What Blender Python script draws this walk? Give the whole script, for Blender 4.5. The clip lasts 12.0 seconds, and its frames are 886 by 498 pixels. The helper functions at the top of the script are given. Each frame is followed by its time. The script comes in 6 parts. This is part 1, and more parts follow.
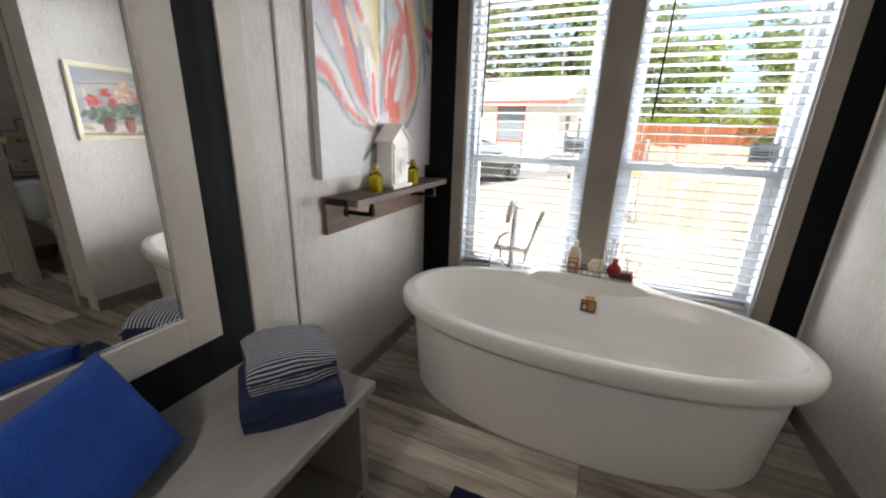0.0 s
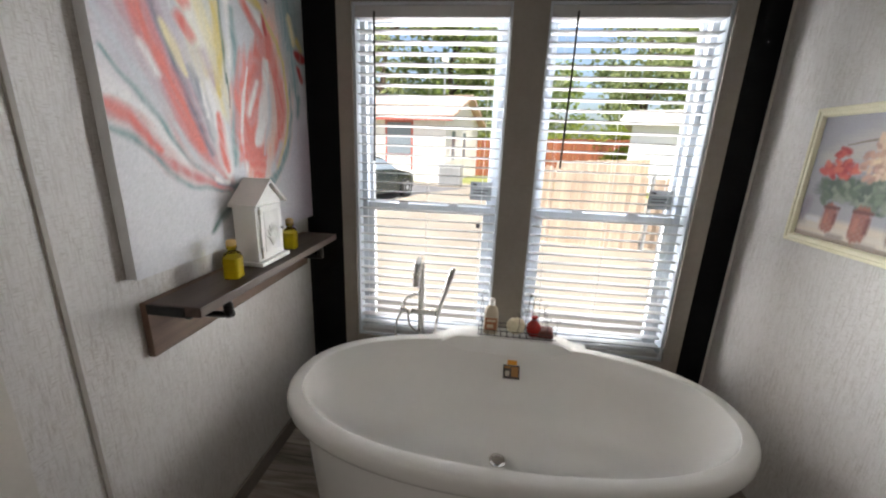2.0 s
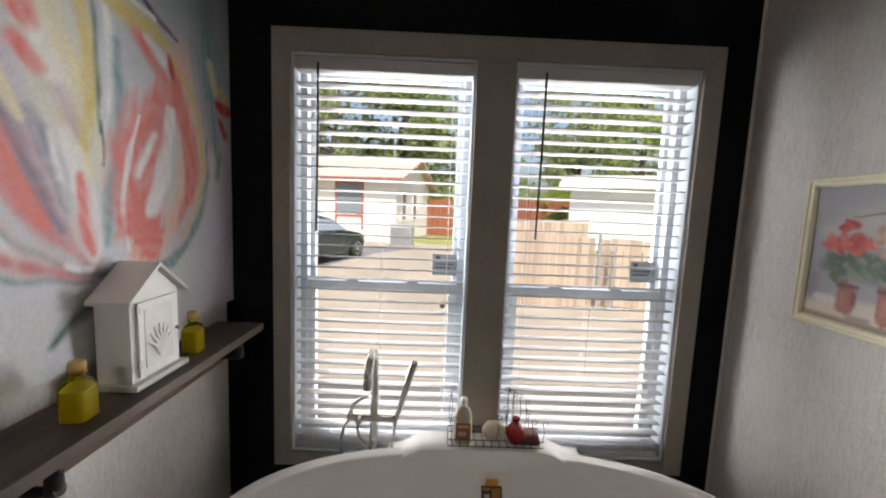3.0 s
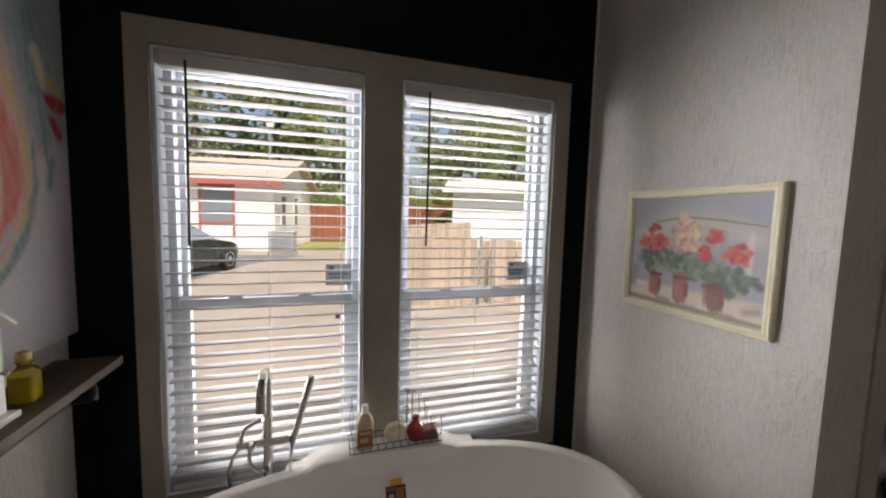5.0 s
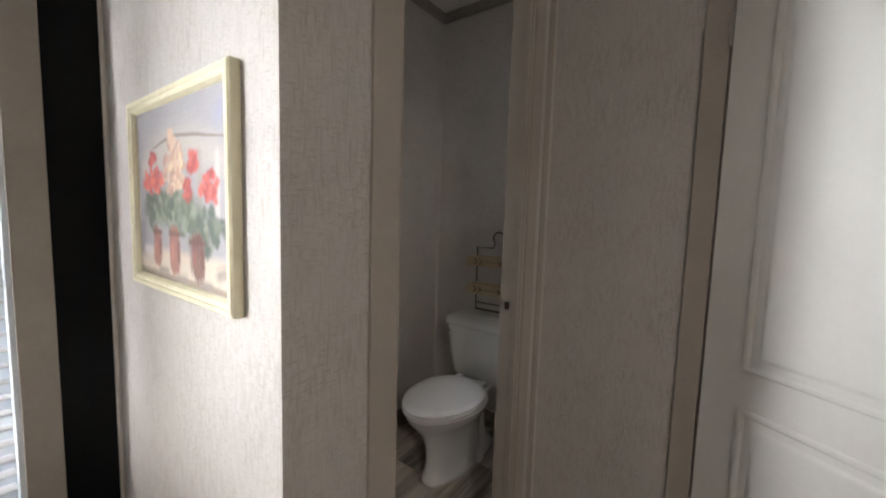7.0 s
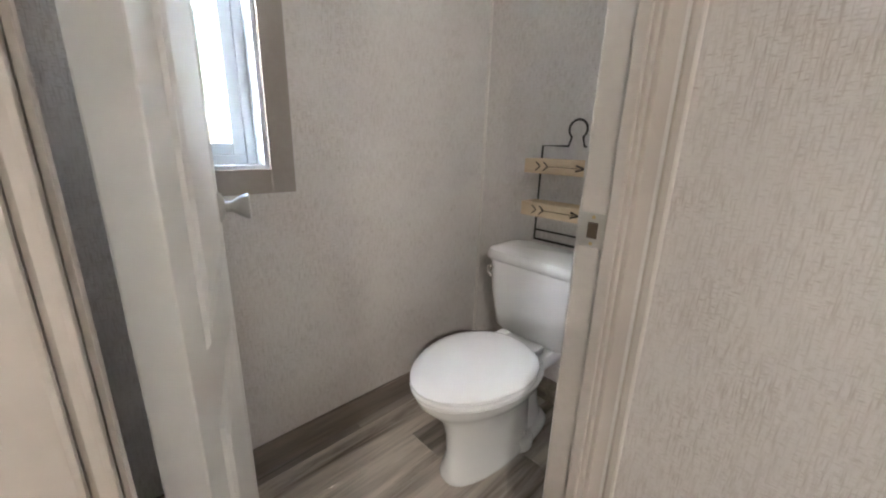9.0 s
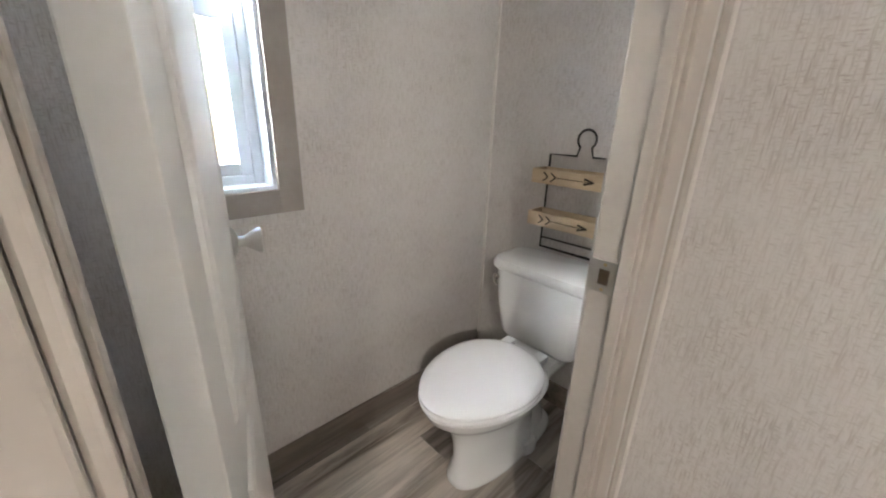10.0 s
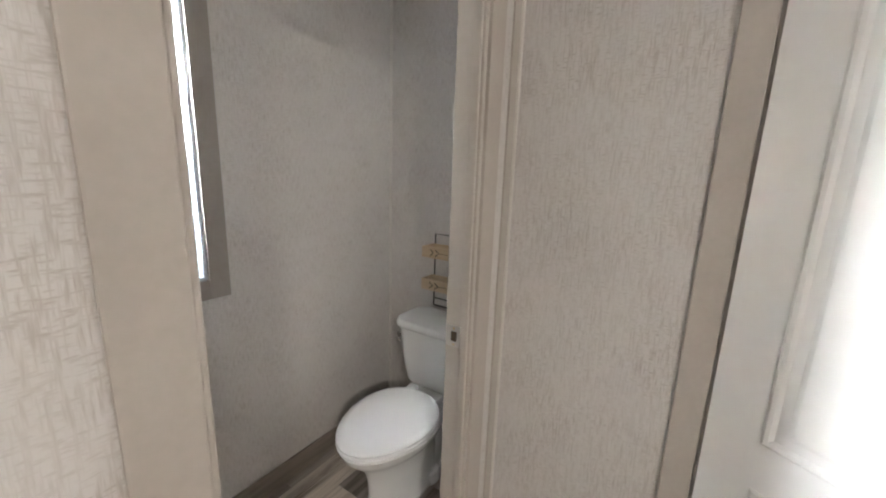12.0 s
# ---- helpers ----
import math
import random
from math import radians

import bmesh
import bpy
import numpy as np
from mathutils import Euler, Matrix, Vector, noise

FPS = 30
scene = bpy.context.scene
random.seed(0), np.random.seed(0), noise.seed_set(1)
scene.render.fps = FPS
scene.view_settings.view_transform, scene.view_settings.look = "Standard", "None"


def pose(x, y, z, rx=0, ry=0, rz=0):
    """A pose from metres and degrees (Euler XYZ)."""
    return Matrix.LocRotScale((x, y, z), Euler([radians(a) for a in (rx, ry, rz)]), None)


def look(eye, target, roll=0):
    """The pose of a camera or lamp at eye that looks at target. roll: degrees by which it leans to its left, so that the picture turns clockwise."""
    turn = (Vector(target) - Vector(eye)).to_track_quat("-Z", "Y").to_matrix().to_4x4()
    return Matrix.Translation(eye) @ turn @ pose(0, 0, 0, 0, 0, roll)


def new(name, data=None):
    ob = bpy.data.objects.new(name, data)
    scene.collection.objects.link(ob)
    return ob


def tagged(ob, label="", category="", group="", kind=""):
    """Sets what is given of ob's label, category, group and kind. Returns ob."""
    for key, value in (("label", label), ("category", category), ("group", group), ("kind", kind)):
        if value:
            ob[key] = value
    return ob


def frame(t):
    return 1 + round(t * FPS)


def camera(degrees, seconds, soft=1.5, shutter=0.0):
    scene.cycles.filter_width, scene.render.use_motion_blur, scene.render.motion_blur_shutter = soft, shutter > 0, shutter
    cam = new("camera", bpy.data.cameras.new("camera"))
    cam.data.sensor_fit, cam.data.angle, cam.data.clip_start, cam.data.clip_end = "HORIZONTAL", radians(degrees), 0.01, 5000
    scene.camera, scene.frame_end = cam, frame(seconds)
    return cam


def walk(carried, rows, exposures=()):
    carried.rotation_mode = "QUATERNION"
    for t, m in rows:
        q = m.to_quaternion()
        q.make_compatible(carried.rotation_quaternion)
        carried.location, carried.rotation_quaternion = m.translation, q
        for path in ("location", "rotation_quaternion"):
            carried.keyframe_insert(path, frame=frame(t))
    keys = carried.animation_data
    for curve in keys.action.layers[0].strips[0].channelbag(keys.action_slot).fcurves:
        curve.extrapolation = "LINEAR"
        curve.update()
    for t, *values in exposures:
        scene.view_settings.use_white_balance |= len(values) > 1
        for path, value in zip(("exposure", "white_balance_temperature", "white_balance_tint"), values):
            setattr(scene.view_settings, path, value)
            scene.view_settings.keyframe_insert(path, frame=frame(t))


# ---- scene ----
cam = camera(99.9, 12.0, soft=2.1)
PATH = [
    (0, (-0.01, 0.227, 1.165), (-0.743, 1.99, 0.57), 2.0),
    (0.5, (0.038, 0.246, 1.175), (-0.426, 2.099, 0.582), 2.2),
    (1, (0.012, 0.349, 1.191), (-0.321, 2.231, 0.6), 2.3),
    (1.5, (-0.114, 0.473, 1.249), (-0.398, 2.367, 0.673), 2.3),
    (2, (-0.146, 0.584, 1.317), (-0.357, 2.502, 0.793), 2.2),
    (2.5, (-0.151, 0.757, 1.349), (-0.265, 2.713, 0.949), 2.0),
    (2.7, (-0.164, 0.816, 1.333), (-0.231, 2.796, 1.058), 2.2),
    (4.3, (-0.403, 0.943, 1.477), (0.016, 2.894, 1.346), 1.4),
    (4.5, (-0.343, 0.913, 1.453), (0.075, 2.863, 1.301), 1.3),
    (5, (-0.234, 0.825, 1.366), (0.382, 2.72, 1.196), 1.5),
    (5.5, (-0.05, 0.776, 1.293), (0.973, 2.487, 1.129), 1.8),
    (6, (0.172, 0.739, 1.258), (1.558, 2.173, 1.103), 1.9),
    (6.5, (0.389, 0.775, 1.245), (1.968, 1.993, 1.087), 1.9),
    (7, (0.605, 0.833, 1.238), (2.218, 2.003, 1.064), 1.7),
    (7.2, (0.688, 0.836, 1.24), (2.302, 2.002, 1.059), 1.7),
    (8.8, (1.186, 1.138, 1.068), (2.545, 2.535, 0.621), 1.9),
    (9, (1.191, 1.146, 1.061), (2.534, 2.525, 0.518), 1.7),
    (9.5, (1.193, 1.158, 1.117), (2.509, 2.516, 0.465), 1.7),
    (10, (1.193, 1.182, 1.175), (2.509, 2.538, 0.521), 1.7),
    (10.5, (1.193, 1.212, 1.253), (2.52, 2.564, 0.612), 1.6),
    (11, (1.162, 1.164, 1.343), (2.544, 2.501, 0.791), 1.7),
    (11.5, (1.08, 1.066, 1.374), (2.559, 2.341, 0.943), 1.8),
    (12, (0.999, 0.933, 1.357), (2.642, 2.002, 0.959), 1.9),
]
EXPOSURES = [(0, 1.25, 6500, 10), (1.0, 1.15, 6500, 10), (1.5, 1.05, 6500, 10), (2.0, 0.8, 6500, 10), (2.7, 0.5, 6550, 11), (4.3, 0.3, 6900, 15), (5.0, 0.15, 6850, 15),
             (5.5, 0.1, 6700, 13), (6.0, 0.1, 6600, 12), (6.5, 0.75, 6500, 10), (7.0, 1.55, 6650, 11), (7.2, 1.8, 6600, 11), (8.8, 3.4, 6400, 10), (10.5, 3.4, 6400, 10), (11.0, 3.3, 6500, 11), (12, 3.15, 6350, 9)]
walk(cam, [(t, look(eye, target, roll)) for t, eye, target, roll in PATH], EXPOSURES)

# ---- light ----
SUN_ELEV, SUN_AZ = radians(56), radians(166)     # azimuth clockwise from +y
world = bpy.data.worlds.new("sky")
scene.world = world
world.use_nodes = True
wt = world.node_tree
wt.nodes.clear()
sky = wt.nodes.new("ShaderNodeTexSky")
sky.sky_type, sky.sun_disc = "NISHITA", False
sky.sun_elevation, sky.sun_rotation = SUN_ELEV, SUN_AZ
sky.dust_density, sky.ozone_density = 4.0, 0.6
bg = wt.nodes.new("ShaderNodeBackground")
bg.inputs["Strength"].default_value = 0.15
wout = wt.nodes.new("ShaderNodeOutputWorld")
wt.links.new(sky.outputs[0], bg.inputs[0])
wt.links.new(bg.outputs[0], wout.inputs[0])
sun = new("sun", bpy.data.lights.new("sun", "SUN"))
sun.data.energy, sun.data.angle, sun.data.color = 4.8, radians(0.53), (1.0, 0.95, 0.87)
sun_dir = Vector((math.sin(SUN_AZ) * math.cos(SUN_ELEV), math.cos(SUN_AZ) * math.cos(SUN_ELEV), math.sin(SUN_ELEV)))
sun.matrix_world = look(sun_dir * 60, (0, 0, 0))


def fill_lamp(name, eye, target, w, h, watts, color):
    """An added area lamp hidden outside a window, boosting sky or ground light."""
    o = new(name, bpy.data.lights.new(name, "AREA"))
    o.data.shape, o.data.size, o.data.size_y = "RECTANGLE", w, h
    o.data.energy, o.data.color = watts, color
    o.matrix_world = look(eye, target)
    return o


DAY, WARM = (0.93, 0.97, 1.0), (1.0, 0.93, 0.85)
# unseen fill lamps beside and below the openings, on top of the sky
fill_lamp("window_fill_west", (-1.36, 2.76, 1.15), (0.7, 1.55, 1.05), 0.7, 1.5, 92, DAY)
fill_lamp("window_fill_east", (1.02, 2.58, 1.15), (-0.9, 2.30, 1.05), 0.28, 1.5, 54, DAY)
fill_lamp("window_fill_below", (0.0, 2.62, 0.02), (0.0, 1.4, 1.6), 1.6, 0.4, 60, WARM)
fill_lamp("toilet_fill_below", (1.42, 2.66, 0.45), (1.7, 1.6, 1.9), 0.6, 0.4, 2.0, WARM)
fill_lamp("toilet_fill_side", (1.08, 2.60, 1.55), (2.45, 1.95, 1.15), 0.30, 0.9, 27, DAY)


# ---- materials ----
def material(name, color, rough=0.6, metal=0.0, spec=0.5):
    m = bpy.data.materials.new(name)
    m.use_nodes = True
    b = m.node_tree.nodes["Principled BSDF"]
    b.inputs["Base Color"].default_value = (*color, 1)
    b.inputs["Roughness"].default_value = rough
    b.inputs["Metallic"].default_value = metal
    b.inputs["Specular IOR Level"].default_value = spec
    return m


def nodes_of(m):
    nt = m.node_tree
    return nt, nt.nodes["Principled BSDF"]


def coords(nt, scale, kind="Object"):
    tc = nt.nodes.new("ShaderNodeTexCoord")
    mp = nt.nodes.new("ShaderNodeMapping")
    mp.inputs["Scale"].default_value = scale
    nt.links.new(tc.outputs[kind], mp.inputs["Vector"])
    return mp.outputs[0]


def noise_tex(nt, vec, scale=1.0, detail=3.0, rough=0.55, distort=0.0):
    n = nt.nodes.new("ShaderNodeTexNoise")
    n.inputs["Scale"].default_value = scale
    n.inputs["Detail"].default_value = detail
    n.inputs["Roughness"].default_value = rough
    n.inputs["Distortion"].default_value = distort
    nt.links.new(vec, n.inputs["Vector"])
    return n.outputs["Fac"]


def ramp(nt, fac, stops):
    r = nt.nodes.new("ShaderNodeValToRGB")
    els = r.color_ramp.elements
    while len(els) < len(stops):
        els.new(0.5)
    for e, (p, c) in zip(els, stops):
        e.position = p
        e.color = (*c, 1) if len(c) == 3 else c
    nt.links.new(fac, r.inputs["Fac"])
    return r.outputs["Color"]


def mixc(nt, fac, a, b, mode="MIX"):
    n = nt.nodes.new("ShaderNodeMix")
    n.data_type, n.blend_type = "RGBA", mode
    for sock, v in ((n.inputs[0], fac), (n.inputs[6], a), (n.inputs[7], b)):
        if isinstance(v, (int, float)):
            sock.default_value = v
        elif isinstance(v, tuple):
            sock.default_value = (*v, 1)
        else:
            nt.links.new(v, sock)
    return n.outputs[2]


def math_node(nt, op, a, b):
    n = nt.nodes.new("ShaderNodeMath")
    n.operation = op
    for sock, v in zip(n.inputs, (a, b)):
        if isinstance(v, (int, float)):
            sock.default_value = v
        else:
            nt.links.new(v, sock)
    return n.outputs[0]


def bump(nt, b, height, strength=0.2, dist=0.002):
    n = nt.nodes.new("ShaderNodeBump")
    n.inputs["Strength"].default_value = strength
    n.inputs["Distance"].default_value = dist
    nt.links.new(height, n.inputs["Height"])
    nt.links.new(n.outputs[0], b.inputs["Normal"])


def speckled(name, c0, c1, scale=8.0, rough=0.6, metal=0.0, bumpy=0.1, kind="Object", detail=5.0, spec=0.5):
    """Two tones at two scales, with a fine relief."""
    m = material(name, c0, rough, metal, spec)
    nt, b = nodes_of(m)
    v = coords(nt, (1, 1, 1), kind)
    big = noise_tex(nt, v, scale, detail)
    fine = noise_tex(nt, v, scale * 14, 2.0)
    f = math_node(nt, "ADD", math_node(nt, "MULTIPLY", big, 0.7), math_node(nt, "MULTIPLY", fine, 0.3))
    nt.links.new(ramp(nt, f, [(0.35, c0), (0.65, c1)]), b.inputs["Base Color"])
    if bumpy:
        bump(nt, b, fine, bumpy, 0.002)
    return m


def linen(name, base, dark):
    """Vinyl-faced wall board printed with a loose linen weave."""
    m = material(name, base, 0.48, 0, 0.35)
    nt, b = nodes_of(m)
    up = noise_tex(nt, coords(nt, (300, 300, 27)), 1.0, 2.0, 0.6)
    across = noise_tex(nt, coords(nt, (60, 60, 280)), 1.0, 2.0, 0.6)
    patch = noise_tex(nt, coords(nt, (7, 7, 7)), 1.0, 3.0)
    u = ramp(nt, up, [(0.46, (0, 0, 0)), (0.70, (1, 1, 1))])
    a = ramp(nt, across, [(0.50, (0, 0, 0)), (0.70, (1, 1, 1))])
    p = ramp(nt, patch, [(0.35, (0.45, 0.45, 0.45)), (0.65, (1, 1, 1))])
    thread = mixc(nt, p, (0.0, 0.0, 0.0), mixc(nt, 1.0, u, a, "LIGHTEN"))
    soft = noise_tex(nt, coords(nt, (1.3, 1.3, 1.3)), 1.0, 2.0)
    tone = mixc(nt, soft, tuple(c * 0.94 for c in base), tuple(min(1, c * 1.05) for c in base))
    nt.links.new(mixc(nt, thread, tone, dark), b.inputs["Base Color"])
    inv = math_node(nt, "SUBTRACT", 1.0, thread)
    bump(nt, b, inv, 0.18, 0.001)
    return m


def wood(name, light, dark, along="x", rough=0.55, scale=1.0, random_tone=0.0, spec=0.4):
    """Grain that runs along one axis."""
    m = material(name, light, rough, 0, spec)
    nt, b = nodes_of(m)
    s = {"x": (1.6, 22, 22), "y": (22, 1.6, 22), "z": (22, 22, 1.6)}[along]
    v = coords(nt, tuple(k * scale for k in s))
    if random_tone:
        info = nt.nodes.new("ShaderNodeObjectInfo")
        shift = nt.nodes.new("ShaderNodeVectorMath")
        shift.operation = "ADD"
        comb = nt.nodes.new("ShaderNodeCombineXYZ")
        k = math_node(nt, "MULTIPLY", info.outputs["Random"], 53.0)
        for sock in comb.inputs:
            nt.links.new(k, sock)
        nt.links.new(v, shift.inputs[0])
        nt.links.new(comb.outputs[0], shift.inputs[1])
        v = shift.outputs[0]
    g = noise_tex(nt, v, 1.0, 6.0, 0.65, 0.6)
    wide = noise_tex(nt, v, 0.22, 3.0, 0.5, 1.2)
    f = math_node(nt, "ADD", math_node(nt, "MULTIPLY", g, 0.6), math_node(nt, "MULTIPLY", wide, 0.4))
    lo, hi = (0.38, 0.60) if random_tone > 0.4 else (0.33, 0.66)
    col = ramp(nt, f, [(lo, dark), (0.48, tuple((a + c) / 2 for a, c in zip(light, dark))), (hi, light)])
    if random_tone:
        tone = ramp(nt, info.outputs["Random"], [(0.0, (1 - random_tone,) * 3), (1.0, (1 + random_tone * 0.6,) * 3)])
        col = mixc(nt, 1.0, col, tone, "MULTIPLY")
    nt.links.new(col, b.inputs["Base Color"])
    bump(nt, b, g, 0.25, 0.0015)
    return m


def glass_mat(name, tint=(1, 1, 1), rough=0.0, ior=1.45):
    m = material(name, tint, rough)
    b = m.node_tree.nodes["Principled BSDF"]
    b.inputs["Transmission Weight"].default_value = 1.0
    b.inputs["IOR"].default_value = ior
    return m


LINEN = linen("linen_wall", (0.61, 0.58, 0.555), (0.43, 0.39, 0.355))
BLACK = speckled("black_paint", (0.0035, 0.0035, 0.0038), (0.0065, 0.0065, 0.007), 6, 0.65, 0, 0.12, spec=0.12)
BLACK_WOOD = wood("black_stained_board", (0.016, 0.0162, 0.017), (0.006, 0.006, 0.0065), "z", 0.7, spec=0.15)
TAUPE = speckled("taupe_trim", (0.255, 0.225, 0.195), (0.30, 0.268, 0.235), 5, 0.5, 0, 0.05)
BEIGE = speckled("beige_trim", (0.50, 0.46, 0.41), (0.56, 0.52, 0.47), 5, 0.5, 0, 0.05)
CASING = speckled("door_casing", (0.40, 0.36, 0.315), (0.45, 0.405, 0.36), 5, 0.45, 0, 0.05)
BOUNCE_DARK = speckled("bounce_dark", (0.07, 0.065, 0.06), (0.09, 0.085, 0.08), 3, 0.8)
BASE = speckled("baseboard_vinyl", (0.20, 0.175, 0.15), (0.25, 0.22, 0.19), 6, 0.55, 0, 0.06)
CEIL = speckled("ceiling_texture", (0.66, 0.64, 0.60), (0.72, 0.70, 0.66), 40, 0.9, 0, 0.5)
PLANK = wood("grey_oak_plank", (0.62, 0.555, 0.49), (0.12, 0.094, 0.074), "x", 0.42, 1.0, 0.55)
WCBASE = wood("wood_look_base", (0.30, 0.255, 0.215), (0.10, 0.08, 0.064), "x", 0.45)
SUBFLOOR = speckled("subfloor", (0.03, 0.027, 0.024), (0.05, 0.045, 0.04), 8, 0.9)
VINYL = speckled("white_vinyl", (0.54, 0.58, 0.63), (0.59, 0.63, 0.68), 3, 0.35, 0, 0.02)
SLAT = speckled("blind_slat_white", (0.47, 0.47, 0.475), (0.52, 0.52, 0.525), 4, 0.4, 0, 0.02)
CORD = material("blind_cord", (0.7, 0.7, 0.67), 0.8)
WAND = material("smoked_wand", (0.035, 0.03, 0.027), 0.25)
PANE = glass_mat("window_glass", (1, 1, 1), 0.0, 1.12)
MIRROR = material("mirror_silver", (0.86, 0.87, 0.86), 0.015, 1.0)
ACRYL = speckled("white_acrylic", (0.80, 0.79, 0.765), (0.83, 0.82, 0.795), 2, 0.26, 0, 0.0)
SKIRT = speckled("tub_skirt", (0.78, 0.775, 0.76), (0.82, 0.81, 0.795), 2, 0.28, 0, 0.01)
CHINA = material("vitreous_china", (0.80, 0.80, 0.79), 0.08)
SEATPL = material("seat_plastic", (0.86, 0.86, 0.86), 0.18)
CHROME = material("chrome", (0.62, 0.60, 0.57), 0.12, 1.0)
NICKEL = speckled("satin_nickel", (0.52, 0.50, 0.47), (0.58, 0.56, 0.53), 30, 0.28, 1.0, 0.02)
BRASS = speckled("worn_brass", (0.52, 0.40, 0.22), (0.60, 0.50, 0.32), 60, 0.35, 1.0, 0.05)
IRON = speckled("dark_iron", (0.022, 0.020, 0.019), (0.04, 0.036, 0.033), 40, 0.45, 0.6, 0.15)
DOORW = speckled("door_white", (0.76, 0.745, 0.715), (0.80, 0.785, 0.755), 3, 0.32, 0, 0.03)
SHELFW = wood("stained_pine", (0.16, 0.092, 0.058), (0.034, 0.020, 0.014), "y", 0.5, 0.8)
SHELFTOP = wood("weathered_shelf", (0.115, 0.080, 0.065), (0.042, 0.029, 0.023), "y", 0.5, 0.9)
BENCHW = wood("whitewashed_bench", (0.36, 0.345, 0.33), (0.22, 0.21, 0.20), "y", 0.5, 0.7)
PALEWOOD = wood("pale_pine", (0.66, 0.52, 0.36), (0.46, 0.33, 0.20), "y", 0.6, 1.4)
WHITEP = speckled("chalk_white", (0.74, 0.72, 0.68), (0.80, 0.78, 0.74), 12, 0.6, 0, 0.1)
CORK = speckled("cork", (0.50, 0.33, 0.12), (0.62, 0.44, 0.18), 60, 0.8, 0, 0.3)
OIL = glass_mat("yellow_bottle_glass", (0.80, 0.66, 0.06), 0.08, 1.3)
CREAMF = speckled("cream_frame", (0.72, 0.66, 0.46), (0.80, 0.75, 0.56), 25, 0.45, 0, 0.15)
FRAMEDARK = material("frame_side", (0.16, 0.125, 0.08), 0.6)


def fabric(name, c0, c1, scale=260.0, rough=0.95):
    m = material(name, c0, rough, 0, 0.1)
    nt, b = nodes_of(m)
    weave = noise_tex(nt, coords(nt, (1, 1, 1)), scale, 2.0)
    cloud = noise_tex(nt, coords(nt, (1, 1, 1)), 9.0, 4.0)
    f = math_node(nt, "ADD", math_node(nt, "MULTIPLY", weave, 0.6), math_node(nt, "MULTIPLY", cloud, 0.4))
    nt.links.new(ramp(nt, f, [(0.35, c0), (0.65, c1)]), b.inputs["Base Color"])
    b.inputs["Sheen Weight"].default_value = 0.1
    bump(nt, b, weave, 0.6, 0.002)
    return m


BLUE = fabric("royal_blue_cloth", (0.010, 0.045, 0.24), (0.022, 0.075, 0.34), 300)
NAVY = fabric("navy_pile", (0.006, 0.010, 0.035), (0.015, 0.024, 0.07), 160)
TOWEL = fabric("slate_blue_towel", (0.014, 0.021, 0.055), (0.030, 0.042, 0.092), 220)


def striped(name, c0, c1, pitch):
    m = fabric(name, c0, c1, 240)
    nt, b = nodes_of(m)
    v = coords(nt, (1, 1, 1), "UV")
    w = nt.nodes.new("ShaderNodeTexWave")
    w.wave_type, w.bands_direction = "BANDS", "X"
    w.inputs["Scale"].default_value = pitch
    w.inputs["Distortion"].default_value = 0.6
    w.inputs["Detail"].default_value = 3.0
    w.inputs["Detail Scale"].default_value = 3.0
    nt.links.new(v, w.inputs["Vector"])
    nt.links.new(ramp(nt, w.outputs["Fac"], [(0.50, c0), (0.68, c1)]), b.inputs["Base Color"])
    return m


STRIPES = striped("striped_towel", (0.026, 0.036, 0.080), (0.46, 0.47, 0.50), 10.0)


# ---- building helpers ----
def bm_box(bm, x0, x1, y0, y1, z0, z1):
    vs = [bm.verts.new((x, y, z)) for x in (x0, x1) for y in (y0, y1) for z in (z0, z1)]
    for f in ((0, 1, 3, 2), (4, 6, 7, 5), (0, 4, 5, 1), (2, 3, 7, 6), (0, 2, 6, 4), (1, 5, 7, 3)):
        bm.faces.new([vs[i] for i in f])
    return vs


def boxes(*dims, bevel=0.0, seg=2):
    bm = bmesh.new()
    for d in dims:
        bm_box(bm, *d)
    if bevel:
        bmesh.ops.bevel(bm, geom=bm.edges[:], offset=bevel, segments=seg, affect="EDGES", profile=0.6)
    return bm


def finish(name, bm, mat, smooth=False):
    bmesh.ops.recalc_face_normals(bm, faces=bm.faces[:])
    me = bpy.data.meshes.new(name)
    bm.to_mesh(me)
    bm.free()
    me.materials.append(mat)
    if smooth:
        for p in me.polygons:
            p.use_smooth = True
        me.set_sharp_from_angle(angle=radians(38))
    return me


def part(name, bm, mat, parent, label="", smooth=False):
    ob = new(name, finish(name, bm, mat, smooth))
    ob.parent = parent
    if label:
        ob["label"] = label
    return ob


def thing(name, label, category, at=None, group="", kind=""):
    ob = new(name)
    ob.empty_display_size = 0.05
    if at is not None:
        ob.matrix_world = at
    return tagged(ob, label, category, group, kind)


def solid(name, bm, mat, label, category, at=None, smooth=False, group="", kind=""):
    ob = new(name, finish(name, bm, mat, smooth))
    if at is not None:
        ob.matrix_world = at
    return tagged(ob, label, category, group, kind)


def loft(rings, closed=True, caps=(True, True)):
    """Rings of equally many points joined to a skin."""
    bm = bmesh.new()
    rows = [[bm.verts.new(p) for p in r] for r in rings]
    n = len(rows[0])
    for a, b in zip(rows, rows[1:]):
        for i in range(n if closed else n - 1):
            j = (i + 1) % n
            bm.faces.new((a[i], a[j], b[j], b[i]))
    if caps[0]:
        bm.faces.new(rows[0][::-1])
    if caps[1]:
        bm.faces.new(rows[-1])
    return bm


